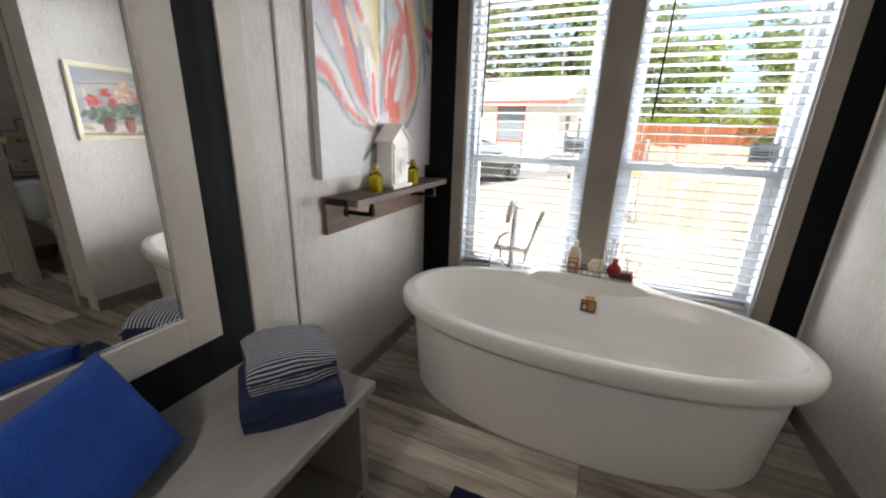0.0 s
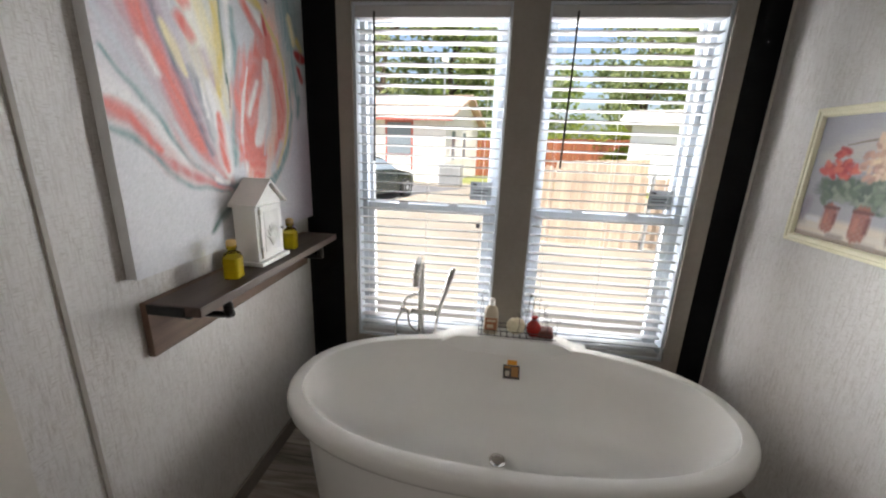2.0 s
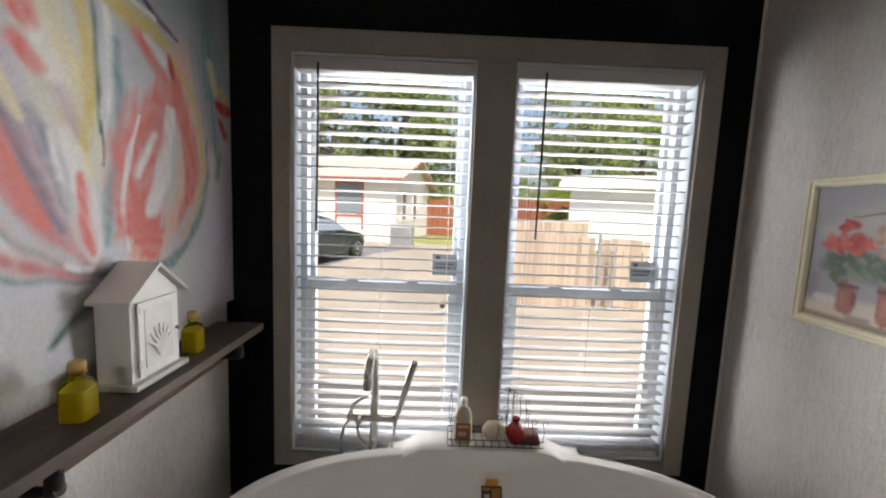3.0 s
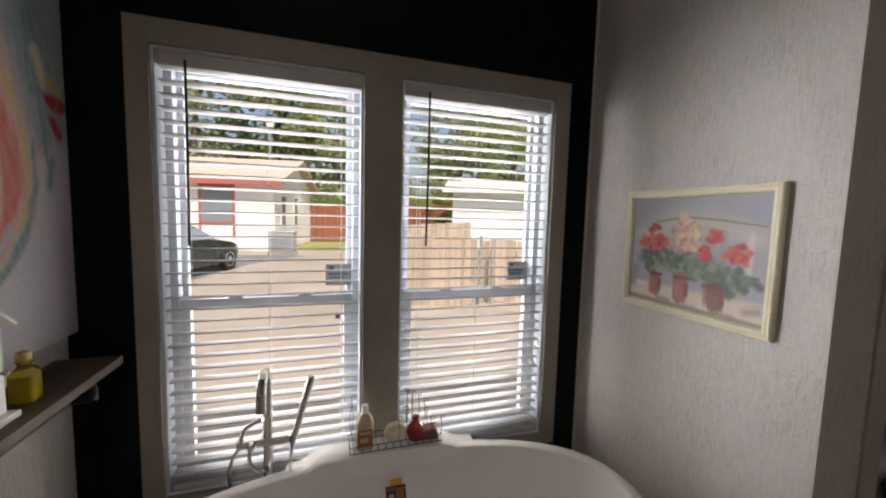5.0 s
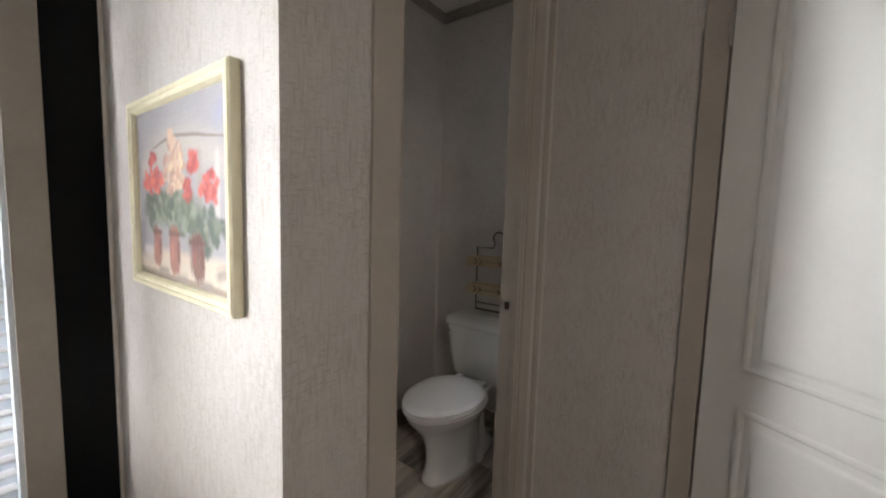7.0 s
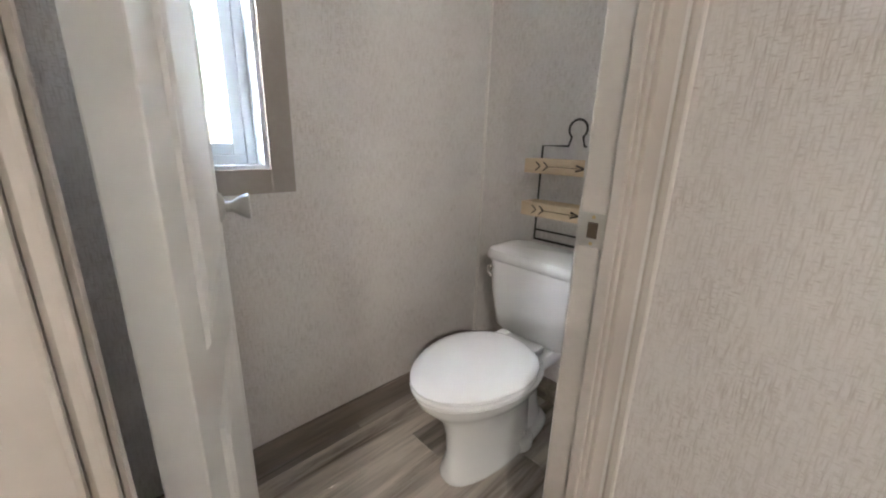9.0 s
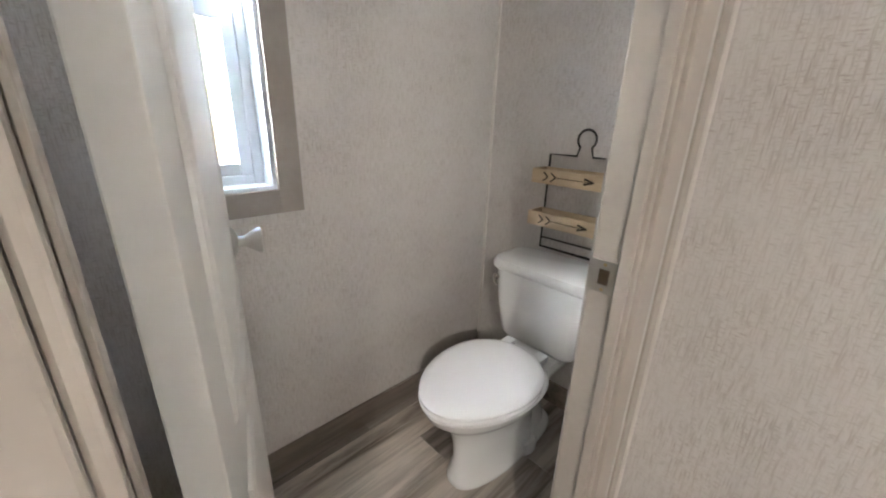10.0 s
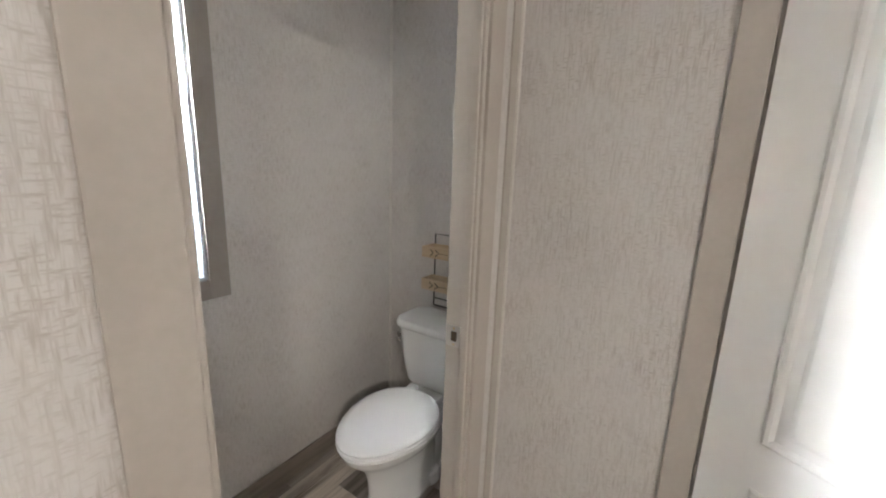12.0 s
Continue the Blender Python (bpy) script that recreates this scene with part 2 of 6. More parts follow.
def lathe(profile, n=24, at=(0, 0, 0), axis="z", caps=(True, True)):
    rings = []
    for r, h in profile:
        ring = []
        for i in range(n):
            a = 2 * math.pi * i / n
            c, s = r * math.cos(a), r * math.sin(a)
            p = {"z": (c, s, h), "x": (h, c, s), "y": (c, h, s)}[axis]
            ring.append(tuple(p[k] + at[k] for k in range(3)))
        rings.append(ring)
    return loft(rings, True, caps)


def tube(points, r, n=10, bm=None):
    """A round bar along a line of points; r is one radius or one for each point."""
    pts = [Vector(p) for p in points]
    rs = r if isinstance(r, (list, tuple)) else [r] * len(pts)
    bm = bm or bmesh.new()
    rows = []
    side = None
    for i, p in enumerate(pts):
        d = (pts[min(i + 1, len(pts) - 1)] - pts[max(i - 1, 0)]).normalized()
        if side is None:
            side = d.cross(Vector((0, 0, 1)) if abs(d.z) < 0.9 else Vector((1, 0, 0))).normalized()
        side = (side - d * side.dot(d)).normalized()
        other = d.cross(side)
        rows.append([bm.verts.new(p + rs[i] * (math.cos(2 * math.pi * k / n) * side + math.sin(2 * math.pi * k / n) * other)) for k in range(n)])
    for a, b in zip(rows, rows[1:]):
        for k in range(n):
            bm.faces.new((a[k], a[(k + 1) % n], b[(k + 1) % n], b[k]))
    bm.faces.new(rows[0][::-1])
    bm.faces.new(rows[-1])
    return bm


def smooth_path(pts, steps=6):
    """Catmull-Rom through the points."""
    pts = [Vector(p) for p in pts]
    ext = [2 * pts[0] - pts[1], *pts, 2 * pts[-1] - pts[-2]]
    out = []
    for i in range(1, len(ext) - 2):
        p0, p1, p2, p3 = ext[i - 1:i + 3]
        for k in range(steps):
            t = k / steps
            out.append(0.5 * (2 * p1 + (p2 - p0) * t + (2 * p0 - 5 * p1 + 4 * p2 - p3) * t * t + (3 * p1 - p0 - 3 * p2 + p3) * t ** 3))
    return out + [pts[-1]]


def oval(cx, cy, a, b, z, n=64, power=2.3):
    out = []
    for i in range(n):
        t = 2 * math.pi * i / n
        c, s = math.cos(t), math.sin(t)
        out.append((cx + a * math.copysign(abs(c) ** (2 / power), c), cy + b * math.copysign(abs(s) ** (2 / power), s), z))
    return out


# ---- plan ----
XL, XR, YW = -0.985, 0.915, 2.25         # tub alcove
YP = 1.370                              # face of the wall with the toilet room's door
YL = YC = 1.362                         # its face beside the hinges, flush with the end of the partition
XE, XF = 2.015, 2.50                      # hall's end wall, toilet room's end wall
YB, ZC = -1.9, 2.44                     # back of the room, ceiling
YO = 2.40                               # outer face of the window wall
W1, W2, WZ = (-0.742, -0.088), (0.052, 0.717), (0.388, 1.877)
W3, W3Z = (1.30, 1.578), (0.980, 1.86)
D1, D2, DZ = (1.173, 1.822), (0.06, 0.832), 2.03


def structure(name, bm, mat, label, category):
    return solid(name, bm, mat, label, category, kind="structure")


structure("wall_north", boxes(
    (XL - 0.12, W1[0], YW, YO, -0.02, ZC), (W1[1], W2[0], YW, YO, -0.02, ZC), (W2[1], XR, YW, YO, -0.02, ZC),
    (W1[0], W1[1], YW, YO, -0.02, WZ[0]), (W2[0], W2[1], YW, YO, -0.02, WZ[0]),
    (W1[0], W1[1], YW, YO, WZ[1], ZC), (W2[0], W2[1], YW, YO, WZ[1], ZC)), BLACK,
    "matt black painted accent wall around the tub windows", "wall")
structure("wall_north_2", boxes(
    (XR, W3[0], YW, YO, -0.02, ZC), (W3[1], XF + 0.12, YW, YO, -0.02, ZC),
    (W3[0], W3[1], YW, YO, -0.02, W3Z[0]), (W3[0], W3[1], YW, YO, W3Z[1], ZC)), LINEN,
    "greige linen-textured wall board of the toilet room", "wall")
# unseen dark skin, added to keep lamp bounce off the ground outside
structure("wall_bounce_cover", boxes((XL - 0.12, W1[0], YO + 0.001, YO + 0.016, -0.3, ZC), (W1[1], W2[0], YO + 0.001, YO + 0.016, -0.3, ZC), (W2[1], W3[0], YO + 0.001, YO + 0.016, -0.3, ZC), (W3[1], XF + 0.12, YO + 0.001, YO + 0.016, -0.3, ZC),
    (W1[0], W1[1], YO + 0.001, YO + 0.016, -0.3, WZ[0]), (W2[0], W2[1], YO + 0.001, YO + 0.016, -0.3, WZ[0]), (W3[0], W3[1], YO + 0.001, YO + 0.016, -0.3, W3Z[0]),
    (W1[0], W1[1], YO + 0.001, YO + 0.016, WZ[1], ZC), (W2[0], W2[1], YO + 0.001, YO + 0.016, WZ[1], ZC), (W3[0], W3[1], YO + 0.001, YO + 0.016, W3Z[1], ZC)), BOUNCE_DARK,
    "added dark skin outside the windows, soaking up lamp bounce", "wall")
structure("wall_west", boxes((XL - 0.12, XL, YB, YW, -0.02, ZC)), LINEN, "pale linen-textured wall board beside the tub", "wall")
structure("wall_partition", boxes((XR, XR + 0.10, YC, YW, 0, ZC), bevel=0), LINEN, "linen-textured partition beside the tub", "wall")
structure("wall_toilet_front", boxes(
    (XR + 0.10, D1[0], YL, YP + 0.08, 0, ZC), (D1[1], XF, YP, YP + 0.08, 0, ZC), (D1[0], D1[1], YP, YP + 0.08, DZ, ZC)), LINEN,
    "linen-textured wall with the toilet room doorway", "wall")
structure("wall_east", boxes((XE, XE + 0.10, D2[1], YP, 0, ZC), (XE, XE + 0.10, YB, D2[0], 0, ZC), (XE, XE + 0.10, D2[0], D2[1], DZ, ZC)), LINEN,
          "linen-textured end wall with a doorway", "wall")
structure("wall_toilet_end", boxes((XF, XF + 0.12, YP, YW, -0.02, ZC)), LINEN, "linen-textured wall behind the toilet", "wall")
structure("wall_south", boxes((XL - 0.12, XF + 1.2, YB - 0.1, YB, -0.02, ZC)), LINEN, "linen-textured wall behind the walker", "wall")
structure("wall_closet", boxes((3.4, 3.5, YB, YP, 0, ZC)), LINEN, "linen-textured wall of the room beyond", "wall")
structure("ceiling", boxes((XL - 0.12, 3.5, YB - 0.1, YO, ZC, ZC + 0.1)), CEIL, "off-white textured ceiling", "ceiling")
structure("roof", boxes((-4, 6, YB - 3, YO, ZC + 0.12, ZC + 0.3)), TAUPE, "plain roof slab above the rooms", "roof")
structure("subfloor", boxes((XL - 0.12, 3.5, YB - 0.1, YO, -0.12, -0.006)), SUBFLOOR, "dark subfloor under the planks", "floor")
structure("wall_accent", boxes((XL, XL + 0.006, YB, 0.985, 0, ZC)), BLACK_WOOD, "black stained boards behind the mirror", "wall")
structure("trim_strip", boxes((XL, XL + 0.012, 0.988, 1.066, 0.0, ZC), bevel=0.002), BEIGE, "wide flat beige trim board", "trim")
structure("trim_batten", boxes((XL, XL + 0.006, 1.180, 1.191, 0.0, ZC), bevel=0.002), TAUPE, "thin seam batten on the wall", "trim")

for i, (bx, lab) in enumerate((
        ((XL, XL + 0.012, 1.068, YW, 0, 0.075), "baseboard below the shelf wall"),
        ((XR - 0.012, XR, YC, YW, 0, 0.075), "baseboard below the picture"),
        ((XL + 0.012, XR - 0.012, YW - 0.012, YW, 0, 0.075), "baseboard behind the tub"),
        ((XR + 0.10, D1[0] - 0.075, YL - 0.012, YL, 0, 0.075), "baseboard beside the toilet door"),
        ((XE - 0.012, XE, 0.90, YP - 0.012, 0, 0.075), "baseboard on the end wall"),
        ((XR + 0.112, XF - 0.012, YW - 0.012, YW, 0, 0.105), "baseboard under the toilet room window"),
        ((XF - 0.012, XF, YP + 0.08, YW, 0, 0.105), "baseboard behind the toilet"),
        ((XR + 0.10, XR + 0.112, YP + 0.08, YW, 0, 0.105), "baseboard of the partition"))):
    structure("baseboard", boxes(bx, bevel=0.003), WCBASE if bx[5] > 0.08 else BASE, "taupe " + lab, "baseboard")
for bx in ((XR + 0.10, XF, YW - 0.035, YW, ZC - 0.05, ZC), (XF - 0.035, XF, YP + 0.08, YW - 0.035, ZC - 0.05, ZC),
           (XL, XR, YW - 0.035, YW, ZC - 0.05, ZC), (XR - 0.035, XR, YP, YW - 0.035, ZC - 0.05, ZC), (XL, XL + 0.035, YB, YW - 0.035, ZC - 0.05, ZC)):
    structure("trim_crown", boxes(bx, bevel=0.008), TAUPE, "taupe crown moulding under the ceiling", "trim")


# ---- windows ----
def window_unit(name, x0, x1, z0, z1, zm, label, frosted=False):
    w = thing(name, label, "window", kind="structure")
    y0, y1 = 2.315, 2.385
    f = 0.035
    part("window_frame", boxes((x0, x0 + f, y0, y1, z0, z1), (x1 - f, x1, y0, y1, z0, z1), (x0 + f, x1 - f, y0, y1, z0, z0 + f), (x0 + f, x1 - f, y0, y1, z1 - f, z1), bevel=0.003), VINYL, w)
    a, b = x0 + f, x1 - f
    s = 0.032
    lo = part("lower_sash", boxes((a, a + s, y0 + 0.004, y0 + 0.03, z0 + f, zm + 0.02), (b - s, b, y0 + 0.004, y0 + 0.03, z0 + f, zm + 0.02),
                                  (a + s, b - s, y0 + 0.004, y0 + 0.03, z0 + f, z0 + f + s), (a + s, b - s, y0 + 0.001, y0 + 0.032, zm - 0.018, zm + 0.02), bevel=0.003), VINYL, w)
    up = part("upper_sash", boxes((a, a + 0.02, y0 + 0.036, y0 + 0.06, zm - 0.01, z1 - f), (b - 0.02, b, y0 + 0.036, y0 + 0.06, zm - 0.01, z1 - f),
                                  (a + 0.02, b - 0.02, y0 + 0.036, y0 + 0.06, zm - 0.012, zm + 0.022), (a + 0.02, b - 0.02, y0 + 0.036, y0 + 0.06, z1 - f - 0.02, z1 - f), bevel=0.003), VINYL, w)
    for nm, par, bx in (("pane", lo, (a + s - 0.004, b - s + 0.004, y0 + 0.014, y0 + 0.018, z0 + f + s - 0.004, zm - 0.014)),
                        ("pane", up, (a + 0.016, b - 0.016, y0 + 0.047, y0 + 0.051, zm + 0.018, z1 - f - 0.016))):
        p = part(nm, boxes(bx), FROST if (frosted and par is lo) else PANE, par)
        p.visible_shadow = frosted and par is lo
    for k in (0.3, 0.7):
        xm = a + (b - a) * k
        part("sash_latch", boxes((xm - 0.022, xm + 0.022, y0 - 0.008, y0 + 0.012, zm + 0.018, zm + 0.030), bevel=0.003), VINYL, lo, "white vinyl sash latch")
    return w


FROST = glass_mat("frosted_glass", (0.95, 0.97, 0.98), 0.35, 1.12)
ZM = 1.035
win_a = window_unit("window_1", *W1, *WZ, ZM, "white vinyl single-hung window above the tub")
win_b = window_unit("window_2", *W2, *WZ, ZM, "white vinyl single-hung window above the tub")
win_c = window_unit("window_3", *W3, *W3Z, 1.41, "white vinyl single-hung window of the toilet room", True)
STICK = material("sticker_grey", (0.30, 0.31, 0.32), 0.6)
STICKD = material("sticker_print", (0.06, 0.06, 0.065), 0.6)
for par, x in ((win_a, -0.222), (win_b, 0.575)):
    st = part("sticker", boxes((x, x + 0.10, 2.350, 2.3515, 1.085, 1.170)), STICK, par, "grey printed energy sticker")
    part("print_bars", boxes((x + 0.012, x + 0.030, 2.3485, 2.3495, 1.145, 1.162), (x + 0.012, x + 0.085, 2.3485, 2.3495, 1.128, 1.133),
                             (x + 0.012, x + 0.070, 2.3485, 2.3495, 1.114, 1.119), (x + 0.012, x + 0.080, 2.3485, 2.3495, 1.100, 1.105)), STICKD, st)
part("small_sticker", boxes((-0.185, -0.165, 2.3265, 2.3275, 0.955, 0.975)), STICKD, win_a, "small dark square sticker")


def liner(name, x0, x1, z0, z1):
    """Jamb boards that line an opening."""
    structure(name, boxes((x0, x0 + 0.010, YW, 2.315, z0, z1), (x1 - 0.010, x1, YW, 2.315, z0, z1),
                          (x0 + 0.010, x1 - 0.010, YW, 2.315, z0, z0 + 0.010), (x0 + 0.010, x1 - 0.010, YW, 2.315, z1 - 0.010, z1)), VINYL,
              "white jamb liner of the window opening", "trim")


liner("trim_liner_1", *W1, *WZ)
liner("trim_liner_2", *W2, *WZ)
liner("trim_liner_3", *W3, *W3Z)
CO = 0.014
structure("trim_window", boxes(
    (-0.806, W1[0], YW - CO, YW, 0.335, 1.953), (W1[1], W2[0], YW - CO, YW, WZ[0], WZ[1]), (W2[1], 0.789, YW - CO, YW, 0.335, 1.953),
    (W1[0], W2[1], YW - CO, YW, WZ[1], 1.953), (W1[0], W2[1], YW - CO, YW, 0.335, WZ[0]), bevel=0.0015), TAUPE, "flat taupe casing round the twin windows", "trim")
structure("trim_window_2", boxes(
    (W3[0] - 0.066, W3[0], YW - CO, YW, W3Z[0] - 0.066, W3Z[1] + 0.066), (W3[1], W3[1] + 0.066, YW - CO, YW, W3Z[0] - 0.066, W3Z[1] + 0.066),
    (W3[0], W3[1], YW - CO, YW, W3Z[1], W3Z[1] + 0.066), (W3[0], W3[1], YW - CO, YW, W3Z[0] - 0.066, W3Z[0]), bevel=0.0015), TAUPE,
    "flat taupe casing round the toilet room window", "trim")


def blind(x0, x1, z0, z1, wand_x):
    b = thing("window_blind", "white two-inch horizontal slat blind, lowered and open", "blind", group="blinds above the tub")
    yc = 2.283
    part("headrail", boxes((x0 + 0.012, x1 - 0.012, yc - 0.03, yc + 0.028, z1 - 0.055, z1 - 0.012), bevel=0.003), SLAT, b)
    part("bottom_rail", boxes((x0 + 0.014, x1 - 0.014, yc - 0.025, yc + 0.025, z0 + 0.012, z0 + 0.032), bevel=0.004), SLAT, b)
    tilt = radians(-5)
    bm = bmesh.new()
    prof = []
    for k in range(7):
        u = -1 + k / 3
        prof.append((u * 0.025, 0.0028 * (1 - u * u)))
    pts = [(p, q + 0.0014) for p, q in prof] + [(p, q - 0.0014) for p, q in prof[::-1]]
    rot = [(p * math.cos(tilt) - q * math.sin(tilt), p * math.sin(tilt) + q * math.cos(tilt)) for p, q in pts]
    me = finish("slat", loft([[(x, p, q) for p, q in rot] for x in (x0 + 0.014, x1 - 0.014)]), SLAT, True)
    z, n = z0 + 0.06, 0
    while z < z1 - 0.07:
        s = new("slat", me)
        s.parent = b
        s.matrix_basis = pose(0, yc, z, random.uniform(-0.8, 0.8), random.uniform(-0.05, 0.05), 0)
        z += 0.0415
    for k in (0.12, 0.5, 0.88):
        xm = x0 + (x1 - x0) * k
        for dy in (-0.026, 0.026):
            part("ladder_cord", tube([(xm, yc + dy, z0 + 0.03), (xm, yc + dy, z1 - 0.05)], 0.0008, 5), CORD, b)
    part("tilt_wand", tube([(wand_x, yc - 0.035, z1 - 0.035), (wand_x, yc - 0.036, z1 - 0.30), (wand_x - 0.004, yc - 0.036, 1.25)], 0.0042, 6), WAND, b, "dark smoked plastic tilt wand")
    return b


blind(*W1, *WZ, -0.648)
blind(*W2, *WZ, 0.160)


# ---- doorways ----
def door_trim(name, bxs, label):
    structure(name, boxes(*bxs, bevel=0.003), CASING, label, "trim")


C1 = 0.079
door_trim("trim_door_1", ((D1[0] - C1, D1[0] - 0.004, YL - 0.008, YL, 0, DZ + C1), (D1[1] + 0.004, D1[1] + C1, YP - 0.012, YP, 0, DZ + C1),
                          (D1[0] - 0.004, D1[1] + 0.004, YP - 0.012, YP, DZ + 0.004, DZ + C1)), "taupe casing round the toilet room doorway")
door_trim("trim_jamb_1", ((D1[0] - 0.004, D1[0] + 0.006, YL - 0.003, YP + 0.083, 0, DZ), (D1[1] - 0.012, D1[1] + 0.004, YP - 0.004, YP + 0.072, 0, DZ),
                          (D1[0] + 0.006, D1[1] - 0.012, YP - 0.004, YP + 0.072, DZ - 0.012, DZ)), "taupe door jamb of the toilet room")
door_trim("trim_stop_1", ((D1[0] + 0.006, D1[0] + 0.010, YL + 0.012, YP + 0.050, 0, DZ - 0.012), (D1[1] - 0.022, D1[1] - 0.012, YP + 0.002, YP + 0.022, 0, DZ - 0.012),
                          (D1[0] + 0.010, D1[1] - 0.022, YP + 0.012, YP + 0.040, DZ - 0.022, DZ - 0.012)), "taupe door stop strip")
door_trim("trim_corner", ((XE - 0.055, XE - 0.012, YP - 0.006, YP, 0.0, ZC - 0.05),), "narrow taupe filler strip in the corner")
BEAD = speckled("corner_bead_vinyl", (0.60, 0.565, 0.52), (0.66, 0.62, 0.575), 5, 0.4, 0, 0.03)
for k, (x, y) in enumerate(((XE - 0.006, YP - 0.006), (XF - 0.005, YW - 0.005), (XR - 0.004, YW - 0.004))):
    structure("trim_bead", tube([(x, y, 0.08), (x, y, 1.2), (x, y, ZC - 0.002)], 0.006, 10), BEAD, "slim pale vinyl bead in the corner of the wall boards", "trim")
door_trim("trim_door_2", ((XE - 0.012, XE, D2[1] + 0.004, D2[1] + 0.068, 0, DZ + C1), (XE - 0.012, XE, D2[0] - C1, D2[0] - 0.004, 0, DZ + C1),
                          (XE - 0.012, XE, D2[0] - 0.004, D2[1] + 0.004, DZ + 0.004, DZ + C1)), "taupe casing round the end doorway")
door_trim("trim_jamb_2", ((XE - 0.004, XE + 0.104, D2[1] - 0.012, D2[1] + 0.004, 0, DZ), (XE - 0.004, XE + 0.104, D2[0] - 0.004, D2[0] + 0.012, 0, DZ),
                          (XE - 0.004, XE + 0.104, D2[0] + 0.012, D2[1] - 0.012, DZ - 0.012, DZ)), "taupe door jamb of the end doorway")
strike = thing("strike_plate", "brushed brass strike plate screwed to the door jamb", "strike plate")
part("plate", boxes((D1[1] - 0.0145, D1[1] - 0.0125, YP + 0.020, YP + 0.070, 0.896, 0.956), bevel=0.0008), NICKEL, strike)
# solid patch for the latch hole, its shade put into the colour
part("latch_hole_patch", boxes((D1[1] - 0.0152, D1[1] - 0.0146, YP + 0.036, YP + 0.054, 0.912, 0.940)), material("latch_hole_shade", (0.05, 0.03, 0.015), 0.6), strike)
for z in (0.903, 0.949):
    part("screw", lathe([(0.0035, -0.0010), (0.0030, 0.0)], 10, (D1[1] - 0.0146, YP + 0.045, z), "x"), BRASS, strike)


def panel_door(name, width, label, at, knob_side, hinges):
    """A moulded two-panel leaf: its hinge edge at the origin, reaching along +x, its faces towards -y and +y."""
    d = thing(name, label, "door", at, kind="structure")
    t, h0, h1 = 0.035, 0.012, 2.018
    part("leaf", boxes((0, width, 0, t, h0, h1), bevel=0.002), DOORW, d)
    st = 0.105
    for z0, z1 in ((0.20, 0.725), (0.83, 1.90)):
        for y0, s in ((0.0, -1), (t, 1)):
            def ring(i, o):
                return [(st + i, y0 + s * o, z0 + i), (width - st - i, y0 + s * o, z0 + i), (width - st - i, y0 + s * o, z1 - i), (st + i, y0 + s * o, z1 - i)]
            part("panel_moulding", loft([ring(0.0, 0.0005), ring(0.006, 0.005), ring(0.014, 0.0055), ring(0.022, 0.0015), ring(0.040, 0.0015), ring(0.050, 0.005), ring(0.056, 0.0055)],
                                        True, (False, True)), DOORW, d, smooth=False)
    if knob_side:
        for y0, s in ((0.0, -1), (t, 1)):
            k = part("door_knob", lathe([(0.031, y0), (0.031, y0 + s * 0.004), (0.026, y0 + s * 0.009), (0.012, y0 + s * 0.014), (0.011, y0 + s * 0.026), (0.020, y0 + s * 0.040),
                                         (0.0265, y0 + s * 0.052), (0.027, y0 + s * 0.058), (0.022, y0 + s * 0.061)], 24, (width - 0.06, 0, 0.923), "y"), NICKEL, d, "satin nickel tulip knob", True)
    for z in hinges:
        hg = part("hinge", boxes((-0.0015, -0.0005, 0.002, t - 0.002, z - 0.045, z + 0.045)), NICKEL, d, "satin nickel butt hinge")
        part("hinge_knuckle", lathe([(0.0045, z - 0.046), (0.0045, z + 0.046)], 10, (-0.005, -0.003 if name == "door_2" else t + 0.003, 0)), NICKEL, hg)
    return d


A1 = 73.5
panel_door("door_1", 0.60, "white moulded panel door standing open into the toilet room", pose(1.231, 1.492, 0, 0, 0, A1), True, (0.25, 1.75))
panel_door("door_2", 0.74, "white moulded panel door standing open from the end doorway", pose(XE - 0.022, D2[1] - 0.002, 0, 0, 0, 236), True, (0.25, 1.80))

# ---- bath tub ----
TX, TY = -0.022, 1.795
tub = thing("bathtub", "white freestanding oval soaking tub with a rolled rim", "bathtub")
part("skirt", loft([oval(TX, TY, 0.715, 0.352, 0.0), oval(TX, TY, 0.720, 0.356, 0.012), oval(TX, TY, 0.738, 0.366, 0.20), oval(TX, TY, 0.754, 0.374, 0.395)], True, (True, False)), SKIRT, tub, smooth=True)
rim = []
for a, b, z, dy in ((0.772, 0.376, 0.392, 0), (0.812, 0.398, 0.393, 0), (0.824, 0.406, 0.400, 0), (0.830, 0.410, 0.414, 0), (0.830, 0.410, 0.442, 0), (0.826, 0.407, 0.456, 0), (0.818, 0.401, 0.463, 0), (0.808, 0.393, 0.466, 0.001),
                    (0.776, 0.360, 0.4675, 0.005), (0.7735, 0.3575, 0.467, 0.0055), (0.7715, 0.3555, 0.4645, 0.006), (0.7705, 0.3545, 0.460, 0.0065), (0.767, 0.350, 0.448, 0.008), (0.760, 0.343, 0.430, 0.010), (0.742, 0.326, 0.395, 0.014), (0.700, 0.294, 0.30, 0.018), (0.652, 0.262, 0.20, 0.020), (0.59, 0.222, 0.135, 0.02), (0.47, 0.165, 0.110, 0.02), (0.20, 0.07, 0.104, 0.02)):
    rim.append(oval(TX, TY - dy, a * 0.98, b, z, 72, 2.25))
part("rim_and_basin", loft(rim, True, (False, True)), ACRYL, tub, "glossy white acrylic rim and basin", True)


